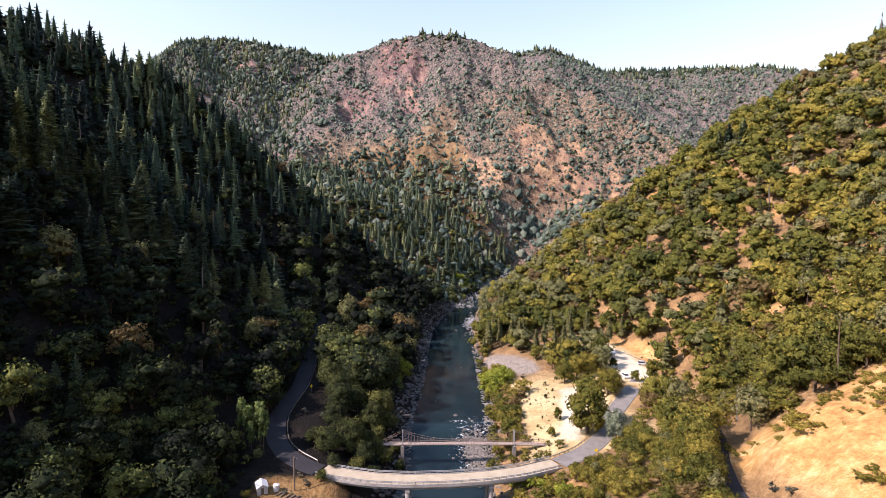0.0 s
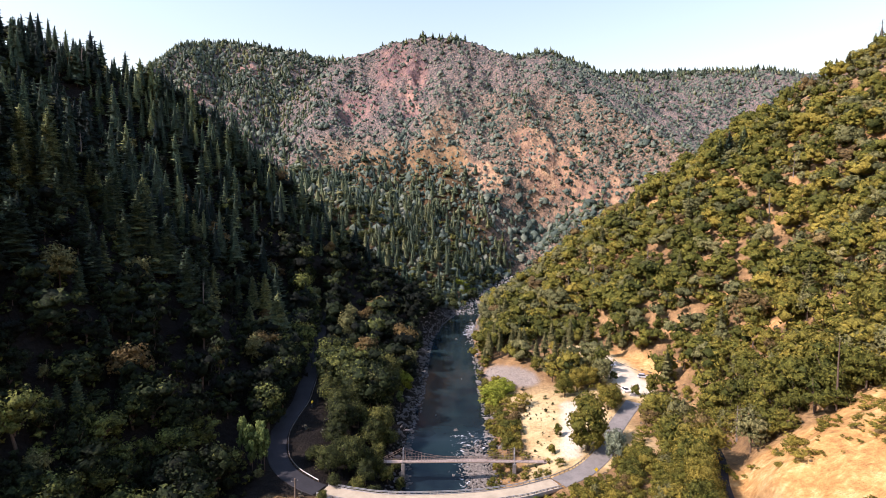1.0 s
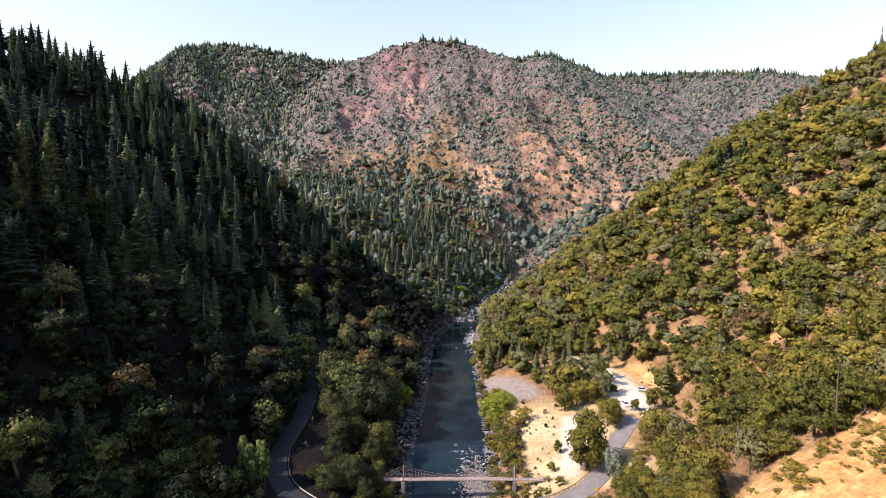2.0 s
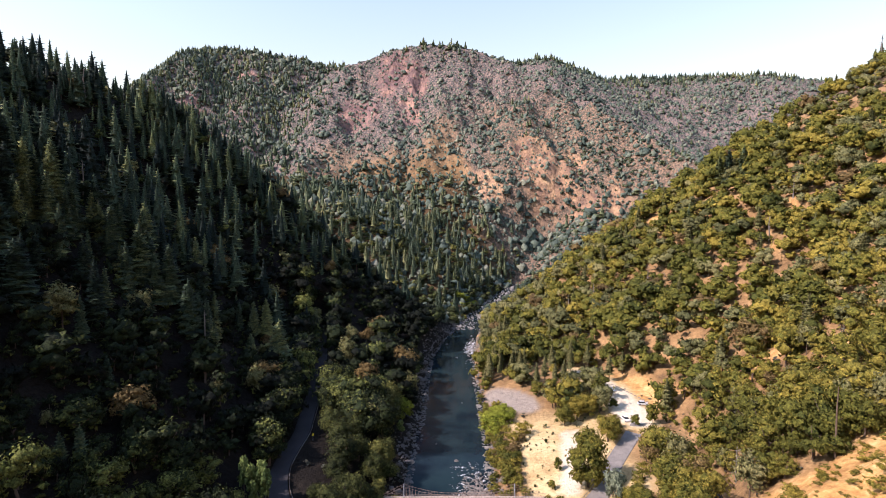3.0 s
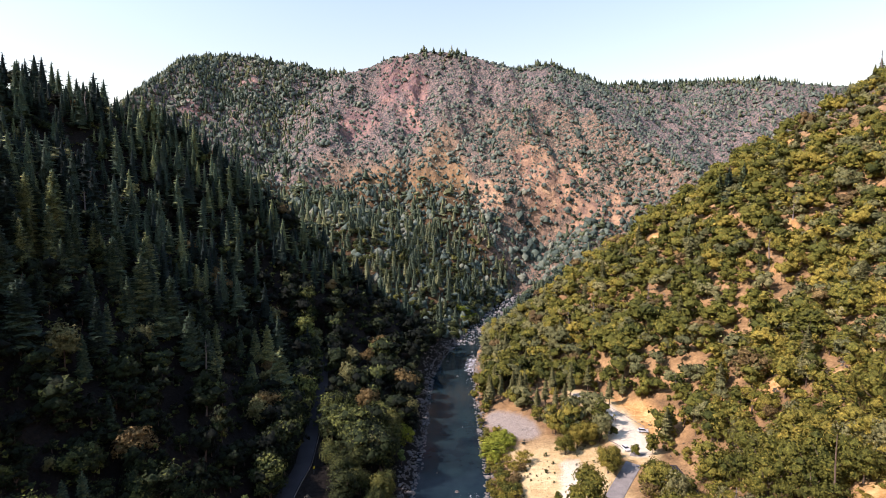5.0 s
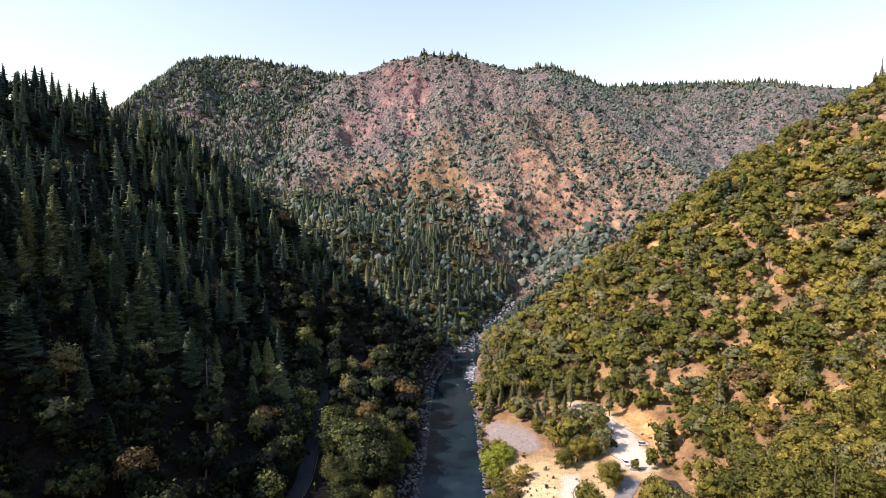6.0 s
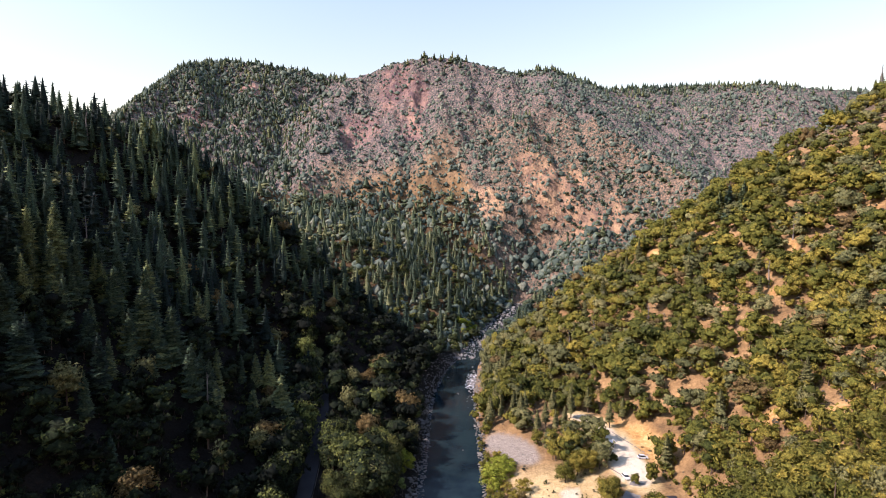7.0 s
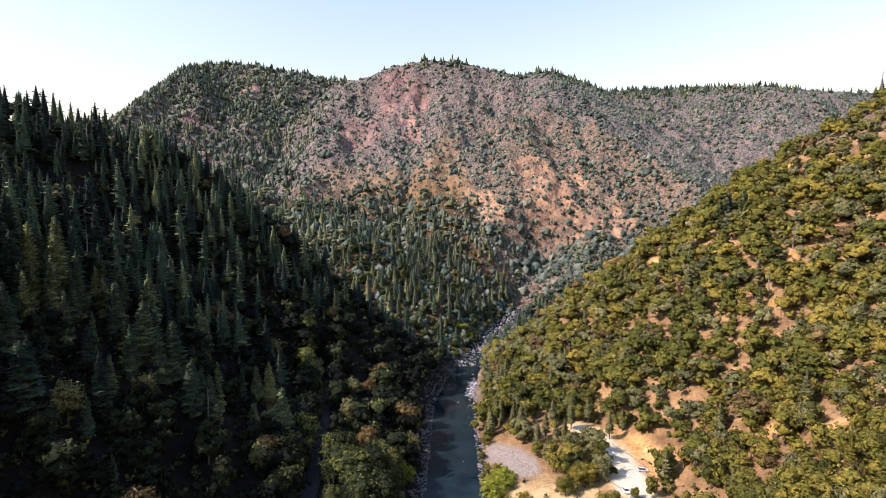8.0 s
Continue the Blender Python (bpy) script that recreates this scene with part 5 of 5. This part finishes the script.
def dead_shape(rng):
    parts = [tube([(0, 0, -0.05), (0.01, 0, 0.3), (0.0, 0.012, 0.7), (0.006, 0, 1.0)], [0.016, 0.012, 0.008, 0.002], 6)]
    for k in range(26):
        a, z = rng.uniform(0, 6.28), rng.uniform(0.28, 0.95)
        q = 0.17 * (1.1 - z) * rng.uniform(0.5, 1.3) + 0.02
        parts.append(tube([(0, 0, z), (math.cos(a) * q * 0.6, math.sin(a) * q * 0.6, z + 0.02), (math.cos(a) * q, math.sin(a) * q, z + rng.uniform(-0.02, 0.06))], [0.0045, 0.003, 0.001], 3))
    return joined(parts)


dv, dt = dead_shape(rng)
snag = tagged(new("dead_tree", mesh_of("dead_tree", dv, dt, [GREYWOOD])), "grey leafless dead tree standing on the slope", "dead tree", "dead trees")
snags = [(343, 432, 27, 0), (329, 430, 14, 0.4), (141, 300, 13, 0.12), (150, 262, 14, 0), (175, 290, 15, 0.05), (122, 320, 12, 0), (200, 310, 14, 0), (110, 250, 10, 0.1), (230, 350, 14, 0),
         (-170, 262, 18, 0), (-182, 272, 17, 0.05), (-160, 240, 16, 0), (-210, 320, 20, 0), (-92, 205, 15, 0), (-138, 216, 17, 0.04), (101, 108, 8, 0.1), (84, 150, 11, 0), (95, 340, 14, 0), (82, 350, 13, 0.05), (108, 365, 12, 0)]
for i, (bx, by, bh, lean) in enumerate(snags):
    m = Matrix.LocRotScale(Vector(at(bx, by, 0.3)), Euler((lean * 0.6, -lean, i * 1.7)), Vector((bh * 1.7, bh * 1.7, bh)))
    o = snag if i == 0 else copy_thing(snag, m)
    o.matrix_basis = m

# big oaks on the bench beside the bridge, shade put into their leaf colour
bench = None
for bx, by, bh, bw in ((-34, 178, 12, 1.0), (-35, 170, 8.5, 1.0), (-28, 160.5, 10, 1.0), (-34, 155, 8.5, 1.0), (-23.5, 163, 7.5, 0.9), (-23.5, 156.5, 7, 1.0), (-25, 150, 5, 1.1), (-19.5, 149, 5.2, 1.1), (-14.5, 156, 2.8, 0.8),
                       (-21.5, 191, 9, 1.0), (-30, 185, 9.5, 0.9), (-37, 188, 10, 1.0), (-24, 178, 9.5, 1.0), (-21.5, 172, 6, 1.0), (-39.5, 160, 4.5, 1.2), (-31, 147.5, 3.6, 1.2), (-42, 195, 10, 1.0), (-33, 198, 10, 1.0), (-32, 164.5, 7, 1.1), (-19, 182, 7, 1.0), (-24, 206, 12, 1.0), (-22.5, 185, 11, 0.9), (-32.5, 139.5, 3.2, 1.0), (-21.5, 222, 11, 0.9), (-24, 230, 12, 1.0), (-13.4, 161.5, 4.2, 0.8), (-17.5, 162, 5.0, 0.9), (-20.5, 165, 4.5, 1.0), (-15.5, 170.5, 4.0, 0.9)):
    if bench is None:
        bench = lone(tree_kind("bench_oak", "large oak on the river bench, leaves darkened for shade", "oak tree", "oaks on the bench", leafy_crown(rng, 34, 76, 0.045, 0.46, 0.02, 0.58, 0.15), forked_trunk(rng, 0.46), DARKOAK), bx, by, bh, 0.0, bw)
    else:
        again(bench, bx, by, bh, bx * 1.7, bw)
# bushes along the sunny bank
bankbush = None
for bx, by, bh in ((19, 196, 4.5), (23, 184, 5.5), (20.5, 173, 4.5), (24.5, 176.5, 5), (22, 190, 5), (24, 197, 4.5), (32.4, 214.6, 6.5), (28, 210, 5), (23, 205, 4.4), (21, 212, 4.6), (26, 218, 5), (17.5, 186, 3), (27, 171.5, 3.4), (26, 190, 4.6), (33, 221, 3.2), (18.5, 204, 3.2), (19, 220, 3.6), (28, 196, 3), (17.5, 245, 3.2), (20, 254, 3.5), (18.5, 266, 4), (21, 281, 4.5), (24, 290, 5)):
    if bankbush is None:
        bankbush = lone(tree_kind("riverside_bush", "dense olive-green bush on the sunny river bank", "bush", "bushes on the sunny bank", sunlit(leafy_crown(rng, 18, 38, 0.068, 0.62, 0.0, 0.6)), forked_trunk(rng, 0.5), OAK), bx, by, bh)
    else:
        again(bankbush, bx, by, bh, by * 1.3)
for bx, by, bh in ((-40, 128, 2.2), (-36, 127, 2.0), (-31.5, 128.5, 2.4), (-27.5, 133, 2.0), (-49, 129.5, 2.6), (-44.5, 127, 2.3), (-29, 125, 2.6)):
    again(bankbush, bx, by, bh, bx * 1.3)
r5 = np.random.default_rng(515)
for i in range(70):
    bx, by = r5.uniform(19, 49), r5.uniform(121, 149)
    if road_at(np.array([bx]), np.array([by]), ROAD_MAIN)[0][0] > 4.2 and math.hypot((bx - 31.5) / 3.6, (by - 131.5) / 5.5) > 1:
        again(bankbush, bx, by, float(np.clip(0.26 * (151 - by), 1.1, 4.0)) * r5.uniform(0.75, 1.1), i * 1.1, r5.uniform(0.8, 1.1))
for bx, by, bh, bw in ((18.4, 167, 3.0, 1.1), (21.5, 162.5, 2.6, 1.2), (25, 160.5, 2.4, 1.2), (28.5, 158, 2.3, 1.4), (31.5, 157.8, 1.8, 1.5), (26, 164.5, 2.2, 1.1), (50.5, 148.5, 3.2, 1.2), (53, 150, 3.4, 1.2), (48.5, 146.5, 3.0, 1.2), (56.5, 155, 2.6, 1.2), (61, 163, 3.5, 1.2), (59, 158, 3.2, 1.2), (64, 168, 4, 1.1), (35.7, 159.8, 3.0, 1.0), (33.2, 165.5, 1.8, 1.0), (22.5, 167.5, 2.6, 1.0), (30, 161, 1.6, 1.2)):
    again(bankbush, bx, by, bh, bx * 2.1, bw)
for bx, by, bh in ((22.5, 146, 3.4), (25, 142.5, 3.2), (20, 148.5, 2.4), (27, 139, 2.6)):
    again(lime, bx, by, bh, bx, 1.0)
again(rust_oak, 28, 203, 4.0, 3.0, 1.1)
again(rust_oak, 31, 210, 3.6, 1.2, 1.2)
# tall pines between the gravel bar and the lot
lotpine = None
for bx, by, bh in ((36, 285, 13), (40.5, 281, 14), (47, 268, 13), (52, 272, 15), (56, 266, 12), (60, 264, 14), (66, 276, 15), (69, 288, 16), (77, 284, 15), (82.5, 264, 14), (93, 220, 16), (91, 270, 13), (44, 290, 15), (58, 284, 16), (31, 292, 12), (95, 362, 17), (110, 372, 18), (125, 380, 17), (140, 388, 19), (160, 392, 18), (85, 350, 16), (190, 330, 18), (215, 345, 17), (240, 372, 18), (175, 300, 17), (150, 330, 19), (205, 270, 17),
                   (128, 290, 15), (250, 320, 18), (280, 380, 18), (300, 420, 17), (335, 428, 20), (347, 437, 23), (66, 330, 15), (74, 342, 16), (120, 230, 15), (140, 205, 16), (155, 240, 17)):
    if lotpine is None:
        lotpine = lone(tree_kind("slender_pine", "slender grey-green pine among the oaks on dry soil", "pine tree", "slender pines", conifer_crown(rng, 130, 0.19, 3, 0.26, 0.7), straight_trunk(rng, 0.018), SAGE), bx, by, bh)
    else:
        again(lotpine, bx, by, bh, bx, 1.0)
for bx, by, bh in ((178, 228, 15), (188, 273, 14), (147, 308, 17), (141, 308, 15), (162, 252, 12), (131, 387, 14), (123, 406, 13), (137, 382, 12), (168, 286, 11)):
    again(lotpine, bx, by, bh, bx, 1.25)
rp = np.random.default_rng(616)
for i in range(46):
    by = rp.uniform(284, 405)
    bx = float(along(BANK_R, by)) + 7 + abs(rp.normal(0, 16))
    again(lotpine, bx, by, rp.uniform(9, 17), bx * 1.7, rp.uniform(0.85, 1.2))
dark_fir = lone(tree_kind("conifer", "broad dark blue-green conifer standing clear of other trees", "conifer tree", "broad conifers", conifer_crown(rng, 190, 0.22, 3, 0.04, 0.38), straight_trunk(rng), FIR), 191, 364, 25)
for bx, by, bh in ((196, 357, 23), (189, 373, 20), (202, 366, 19), (160, 352, 14), (228, 372, 15), (10, 528, 17), (15, 541, 18), (22, 553, 15), (30, 566, 14), (4, 519, 15), (40, 584, 13)):
    again(dark_fir, bx, by, bh, bx)
# broadleaf trees that shade the road; shade is also in their leaf colour
verge = None
P2, N2 = ribbon([p for p in ROAD_MAIN if p[0] < -45], 0, 0, 4.4)
for i in range(len(P2)):
    off = 7.0 + 2.5 * math.sin(i * 2.3)
    bx, by, bh = P2[i, 0] - abs(N2[i, 0]) * off, P2[i, 1] - 0.3 * off, 12.5 + 3 * math.sin(i * 1.3)
    if by < 173:
        continue
    if verge is None:
        verge = lone(tree_kind("verge_laurel", "tall broadleaf tree above the shaded road, leaves darkened for shade", "laurel tree", "laurels above the road", leafy_crown(rng, 28, 46, 0.054, 0.36, 0.03, 0.6, 0.3), forked_trunk(rng, 0.36), SHADE_LEAF), bx, by, bh)
    else:
        again(verge, bx, by, bh, i * 1.9)

# shrubs on the pale sand
tuft_v = leafy_crown(rng, 5, 22, 0.15, 0.45, 0.0, 0.7)
tuft = tagged(new("sand_shrub", mesh_of("sand_shrub", *tuft_v[:2], [DARKOAK], {"tint": tuft_v[2]}, False, None, tuft_v[3])), "low dark shrub on pale sand", "shrub", "shrubs on the sand")
r = np.random.default_rng(808)
made = 0
while made < 110:
    bx, by = r.uniform(27, 60), r.uniform(160, 222)
    if abs(bx - (39.5 + (by - 166) * 0.2)) < 3.5 or road_at(np.array([bx]), np.array([by]), ROAD_MAIN)[0][0] < 5.5:
        continue
    m = placed(at(bx, by, 0.05), float(np.clip(r.lognormal(-0.35, 0.45), 0.3, 1.9)), r.uniform(0, 6.28), r.uniform(0.9, 1.4))
    o = tuft if made == 0 else copy_thing(tuft, m)
    o.matrix_basis = m
    made += 1
# shrubs on the ochre cut
cutbush_v = leafy_crown(rng, 9, 26, 0.085, 0.5, 0.0, 0.6)
cutbush = tagged(new("cut_bank_shrub", mesh_of("cut_bank_shrub", *cutbush_v[:2], [OAK], {"tint": cutbush_v[2] + 0.25}, False, None, cutbush_v[3])), "dry grey-green shrub on the ochre cut bank", "shrub", "shrubs on the cut bank")
made = 0
while made < 190:
    bx, by = r.uniform(66, 114), r.uniform(86, 132)
    patch = float(fbm(np.array([bx]), np.array([by]), 9, 2, 99)[0])
    if float(ground_masks(np.array([bx]), np.array([by]))["cut"][0]) < 0.4 or patch < 0.10 - 0.010 * (bx - 66) - 0.012 * (by - 105):
        continue
    m = placed(at(bx, by, 0.05), float(np.clip(r.lognormal(0.35, 0.55), 0.5, 3.6)), r.uniform(0, 6.28), r.uniform(1.0, 1.6))
    o = cutbush if made == 0 else copy_thing(cutbush, m)
    o.matrix_basis = m
    made += 1

# ---- roadside things ----


def guard_rail(label, pts, off, skip=0):
    C, N = ribbon(pts, 0, 0, 1.9)
    g = tagged(new("guard_rail"), label, "guard rail", "guard rails")
    Q = np.stack([C[:, 0] + N[:, 0] * off, C[:, 1] + N[:, 1] * off, C[:, 2]], 1)
    Q[:, 2] = np.maximum(land(Q[:, 0], Q[:, 1]), Q[:, 2] - 0.1)
    Z = np.zeros_like(N)
    sweep([(-0.05, 0.45), (0.0, 0.52), (-0.05, 0.6), (0.0, 0.68), (-0.05, 0.75), (-0.1, 0.6)], STEEL, "beam", g, Q, N)
    for i in range(len(Q)):
        part("post", box(pose(Q[i, 0], Q[i, 1], Q[i, 2] + 0.25, 0, 0, math.degrees(math.atan2(N[i, 1], N[i, 0]))), 0.16, 0.2, 0.95, 0.02), POST, g)
    return g


guard_rail("low guard rail on timber posts round the road's bend", [p for p in ROAD_MAIN if p[0] >= 33][:6], 3.4)
guard_rail("low guard rail along the shaded road", [p for p in ROAD_MAIN if p[0] <= -38 and p[1] < 240][::-1][:9], -3.4)


def warning_sign(px, py, turn):
    s = tagged(new("warning_sign"), "yellow diamond warning sign on a steel post", "road sign", "warning signs")
    z = float(land(px, py))
    s.matrix_basis = pose(px, py, z, 0, 0, turn)
    part("post", box(pose(0, 0, 1.15), 0.07, 0.07, 2.5), STEEL, s)
    part("plate", box(pose(0, -0.06, 2.3, 0, 45, 0), 0.9, 0.02, 0.9), YELLOW, s, "yellow diamond plate")
    return s


for px, py, a in ((44.6, 152.2, 8), (54.6, 159.0, 10), (-47.2, 189, 62)):
    warning_sign(px, py, a)


def utility_pole(px, py, h, label):
    s = tagged(new("utility_pole"), label, "utility pole", "utility poles")
    z = float(land(px, py))
    part("shaft", rod((px, py, z - 0.8), (px, py, z + h), 0.19, 8), POST, s)
    part("crossarm", box(pose(px, py, z + h - 0.7, 0, 0, 20), 1.8, 0.12, 0.14, 0.02), POST, s)
    for o in (-0.75, 0.75):
        part("insulator", rod((px + o * math.cos(radians(20)), py + o * math.sin(radians(20)), z + h - 0.64), (px + o * math.cos(radians(20)), py + o * math.sin(radians(20)), z + h - 0.44), 0.06, 6), CONCRETE, s)
    return s


utility_pole(-38.8, 136.0, 9.0, "brown timber utility pole above the dirt yard")
pv, pt = tube([(0, 0, -0.8), (0.05, 0, 6), (0.0, 0.05, 12), (0.1, 0, 18)], [0.30, 0.24, 0.17, 0.09], 8)
pole = tagged(new("bare_trunk", mesh_of("bare_trunk", pv, pt, [BARK])), "tall bare tree trunk at the cut bank's upper edge", "tree trunk")
pole.matrix_basis = pose(*at(97, 130, 0.0))

# shed, tank and timber steps on the dirt yard
WALLW = plain_mat("weathered white boards", (0.42, 0.40, 0.37), (0.60, 0.57, 0.53), 1.5, 0.8)
ROOFM = plain_mat("pale sheet roof", (0.50, 0.50, 0.50), (0.68, 0.67, 0.66), 1.2, 0.5)
DARK = plain_mat("dark glass and voids", (0.012, 0.013, 0.014), (0.03, 0.032, 0.034), 2.0, 0.25)
shed = tagged(new("shed"), "small weathered shed with a pale gabled sheet roof", "shed")
sz = float(land(-46.5, 133.5))
shed.matrix_basis = pose(-46.5, 133.5, sz - 0.1, 0, 0, 25) @ Matrix.Scale(0.85, 4)
bm = bmesh.new()
sv = [bm.verts.new(p) for p in ((-1.5, -2, 0), (1.5, -2, 0), (1.5, -2, 2.2), (0, -2, 3.1), (-1.5, -2, 2.2), (-1.5, 2, 0), (1.5, 2, 0), (1.5, 2, 2.2), (0, 2, 3.1), (-1.5, 2, 2.2))]
for f in ((0, 1, 2, 3, 4), (9, 8, 7, 6, 5), (0, 4, 9, 5), (1, 6, 7, 2), (0, 5, 6, 1)):
    bm.faces.new([sv[i] for i in f])
part("wall", bm, WALLW, shed, "weathered pale boards")
for s_ in (-1, 1):
    part("roof", box(pose(s_ * 0.85, 0, 2.66, 0, s_ * 31, 0), 2.1, 4.6, 0.07), ROOFM, shed, "pale sheet roof")
part("door", box(pose(0, -2.02, 1.0), 0.9, 0.06, 2.0, 0.01), POST, shed)
part("window", box(pose(1.52, 0.3, 1.4), 0.05, 0.9, 0.7, 0.01), DARK, shed)
tank = tagged(new("water_tank"), "small white round tank beside the shed", "tank")
tx_, ty_ = -43.2, 134.8
tzz = float(land(tx_, ty_))
part("body", rod((tx_, ty_, tzz - 0.1), (tx_, ty_, tzz + 1.5), 0.8, 16), WALLW, tank)
bm = bmesh.new()
bmesh.ops.create_cone(bm, cap_ends=True, segments=16, radius1=0.86, radius2=0.12, depth=0.4, matrix=pose(tx_, ty_, tzz + 1.68))
part("lid", bm, ROOFM, tank)
steps_ = tagged(new("timber_steps"), "row of timber sleepers stepping down the ochre bank", "steps")
for i in range(14):
    sx, sy = -42.0 + i * 1.15, 133.2 - 0.12 * i + 0.3 * math.sin(i * 2.1)
    part("sleeper", box(pose(sx, sy, float(land(sx, sy)) + 0.12, 0, 0, 62 + 4 * math.sin(i * 1.7)), 2.3, 0.28, 0.42, 0.03), POST, steps_)

# ---- the parking lot ----


def paint(name, col):
    return plain_mat(name, tuple(c * 0.92 for c in col), col, 1.0, 0.35, 0.2, 0.5)


def car(px, py, turn, col, label, tall=1.0):
    c = tagged(new("car"), label, "car", "parked cars")
    body = paint("car paint", col)
    c.matrix_basis = pose(px, py, float(land(px, py)) + 0.02, 0, 0, turn)
    bm = bmesh.new()
    prof = [(-2.2, 0.35), (-2.25, 0.75), (-2.1, 0.95), (-0.9, 1.05), (1.9, 1.05), (2.2, 0.9), (2.25, 0.4)]
    for s_ in (-0.88, 0.88):
        bm.faces.new([bm.verts.new((a, s_, b)) for a, b in (prof if s_ < 0 else prof[::-1])])
    bmesh.ops.bridge_loops(bm, edges=bm.edges[:])
    bmesh.ops.recalc_face_normals(bm, faces=bm.faces[:])
    shell = part("body", bm, body, c)
    bm = bmesh.new()
    top = 1.05 + 0.55 * tall
    lo = [(-1.15, -0.82), (1.85, -0.82), (1.85, 0.82), (-1.15, 0.82)]
    hi = [(-0.55, -0.68), (1.5, -0.68), (1.5, 0.68), (-0.55, 0.68)]
    a = [bm.verts.new((p[0], p[1], 1.04)) for p in lo]
    b = [bm.verts.new((p[0], p[1], top)) for p in hi]
    for i in range(4):
        bm.faces.new((a[i], a[(i + 1) % 4], b[(i + 1) % 4], b[i]))
    bm.faces.new(b)
    part("windows", bm, DARK, c, "dark car windows")
    part("roof", box(pose(0.47, 0, top + 0.02), 2.1, 1.4, 0.06, 0.02), body, c)
    for wx in (-1.4, 1.4):
        for wy in (-0.86, 0.86):
            w = part("wheel", rod((wx, wy - 0.1, 0.33), (wx, wy + 0.1, 0.33), 0.33, 14), DARK, c)
            part("rim", rod((wx, wy - 0.11, 0.33), (wx, wy + 0.11, 0.33), 0.19, 10), STEEL, w)
    for wy in (-0.62, 0.62):
        part("headlight", box(pose(-2.2, wy, 0.72), 0.1, 0.36, 0.16, 0.02), WALLW, c)
    return c


car(87.0, 230.5, 172, (0.55, 0.57, 0.60), "silver estate car parked on white gravel", 1.1)
car(73.8, 213.5, 100, (0.70, 0.70, 0.68), "white car parked in the trees' shade")
kiosk = tagged(new("shelter"), "small open shelter with a pale roof by the lot", "shelter")
kx, ky = 77.0, 242.5
kiosk.matrix_basis = pose(kx, ky, float(land(kx, ky)), 0, 0, 20)
for a in (-1.3, 1.3):
    for b in (-0.9, 0.9):
        part("post", box(pose(a, b, 1.1), 0.16, 0.16, 2.4, 0.02), POST, kiosk)
part("roof", box(pose(0, 0, 2.4, 6, 0, 0), 3.6, 2.6, 0.12, 0.03), ROOFM, kiosk)
part("board", box(pose(0, 0.9, 1.2), 2.5, 0.08, 1.6, 0.02), POST, kiosk)
# wheel-stop logs round the lot
log = None
for i in range(16):
    px, py = 90.5 - 0.9 * i + 0.0, 234 + 2.6 * i
    if i > 9:
        px, py = 70.0 + 0.8 * (i - 10), 222 - 1.8 * (i - 10)
    m = Matrix.LocRotScale(Vector(at(px, py, -0.15)), Euler((0, 0, radians(110))), Vector((1, 1, 1)))
    if log is None:
        log = tagged(new("parking_log"), "grey log lying at the lot's edge", "log", "logs round the lot")
        bm = rod((-0.9, 0, 0), (0.9, 0, 0), 0.17, 8)
        me = bpy.data.meshes.new("parking_log")
        bm.to_mesh(me)
        bm.free()
        me.materials.append(GREYWOOD)
        bpy.data.objects.remove(log)
        log = tagged(new("parking_log", me), "grey log lying at the lot's edge", "log", "logs round the lot")
        log.matrix_basis = m
    else:
        copy_thing(log, m)
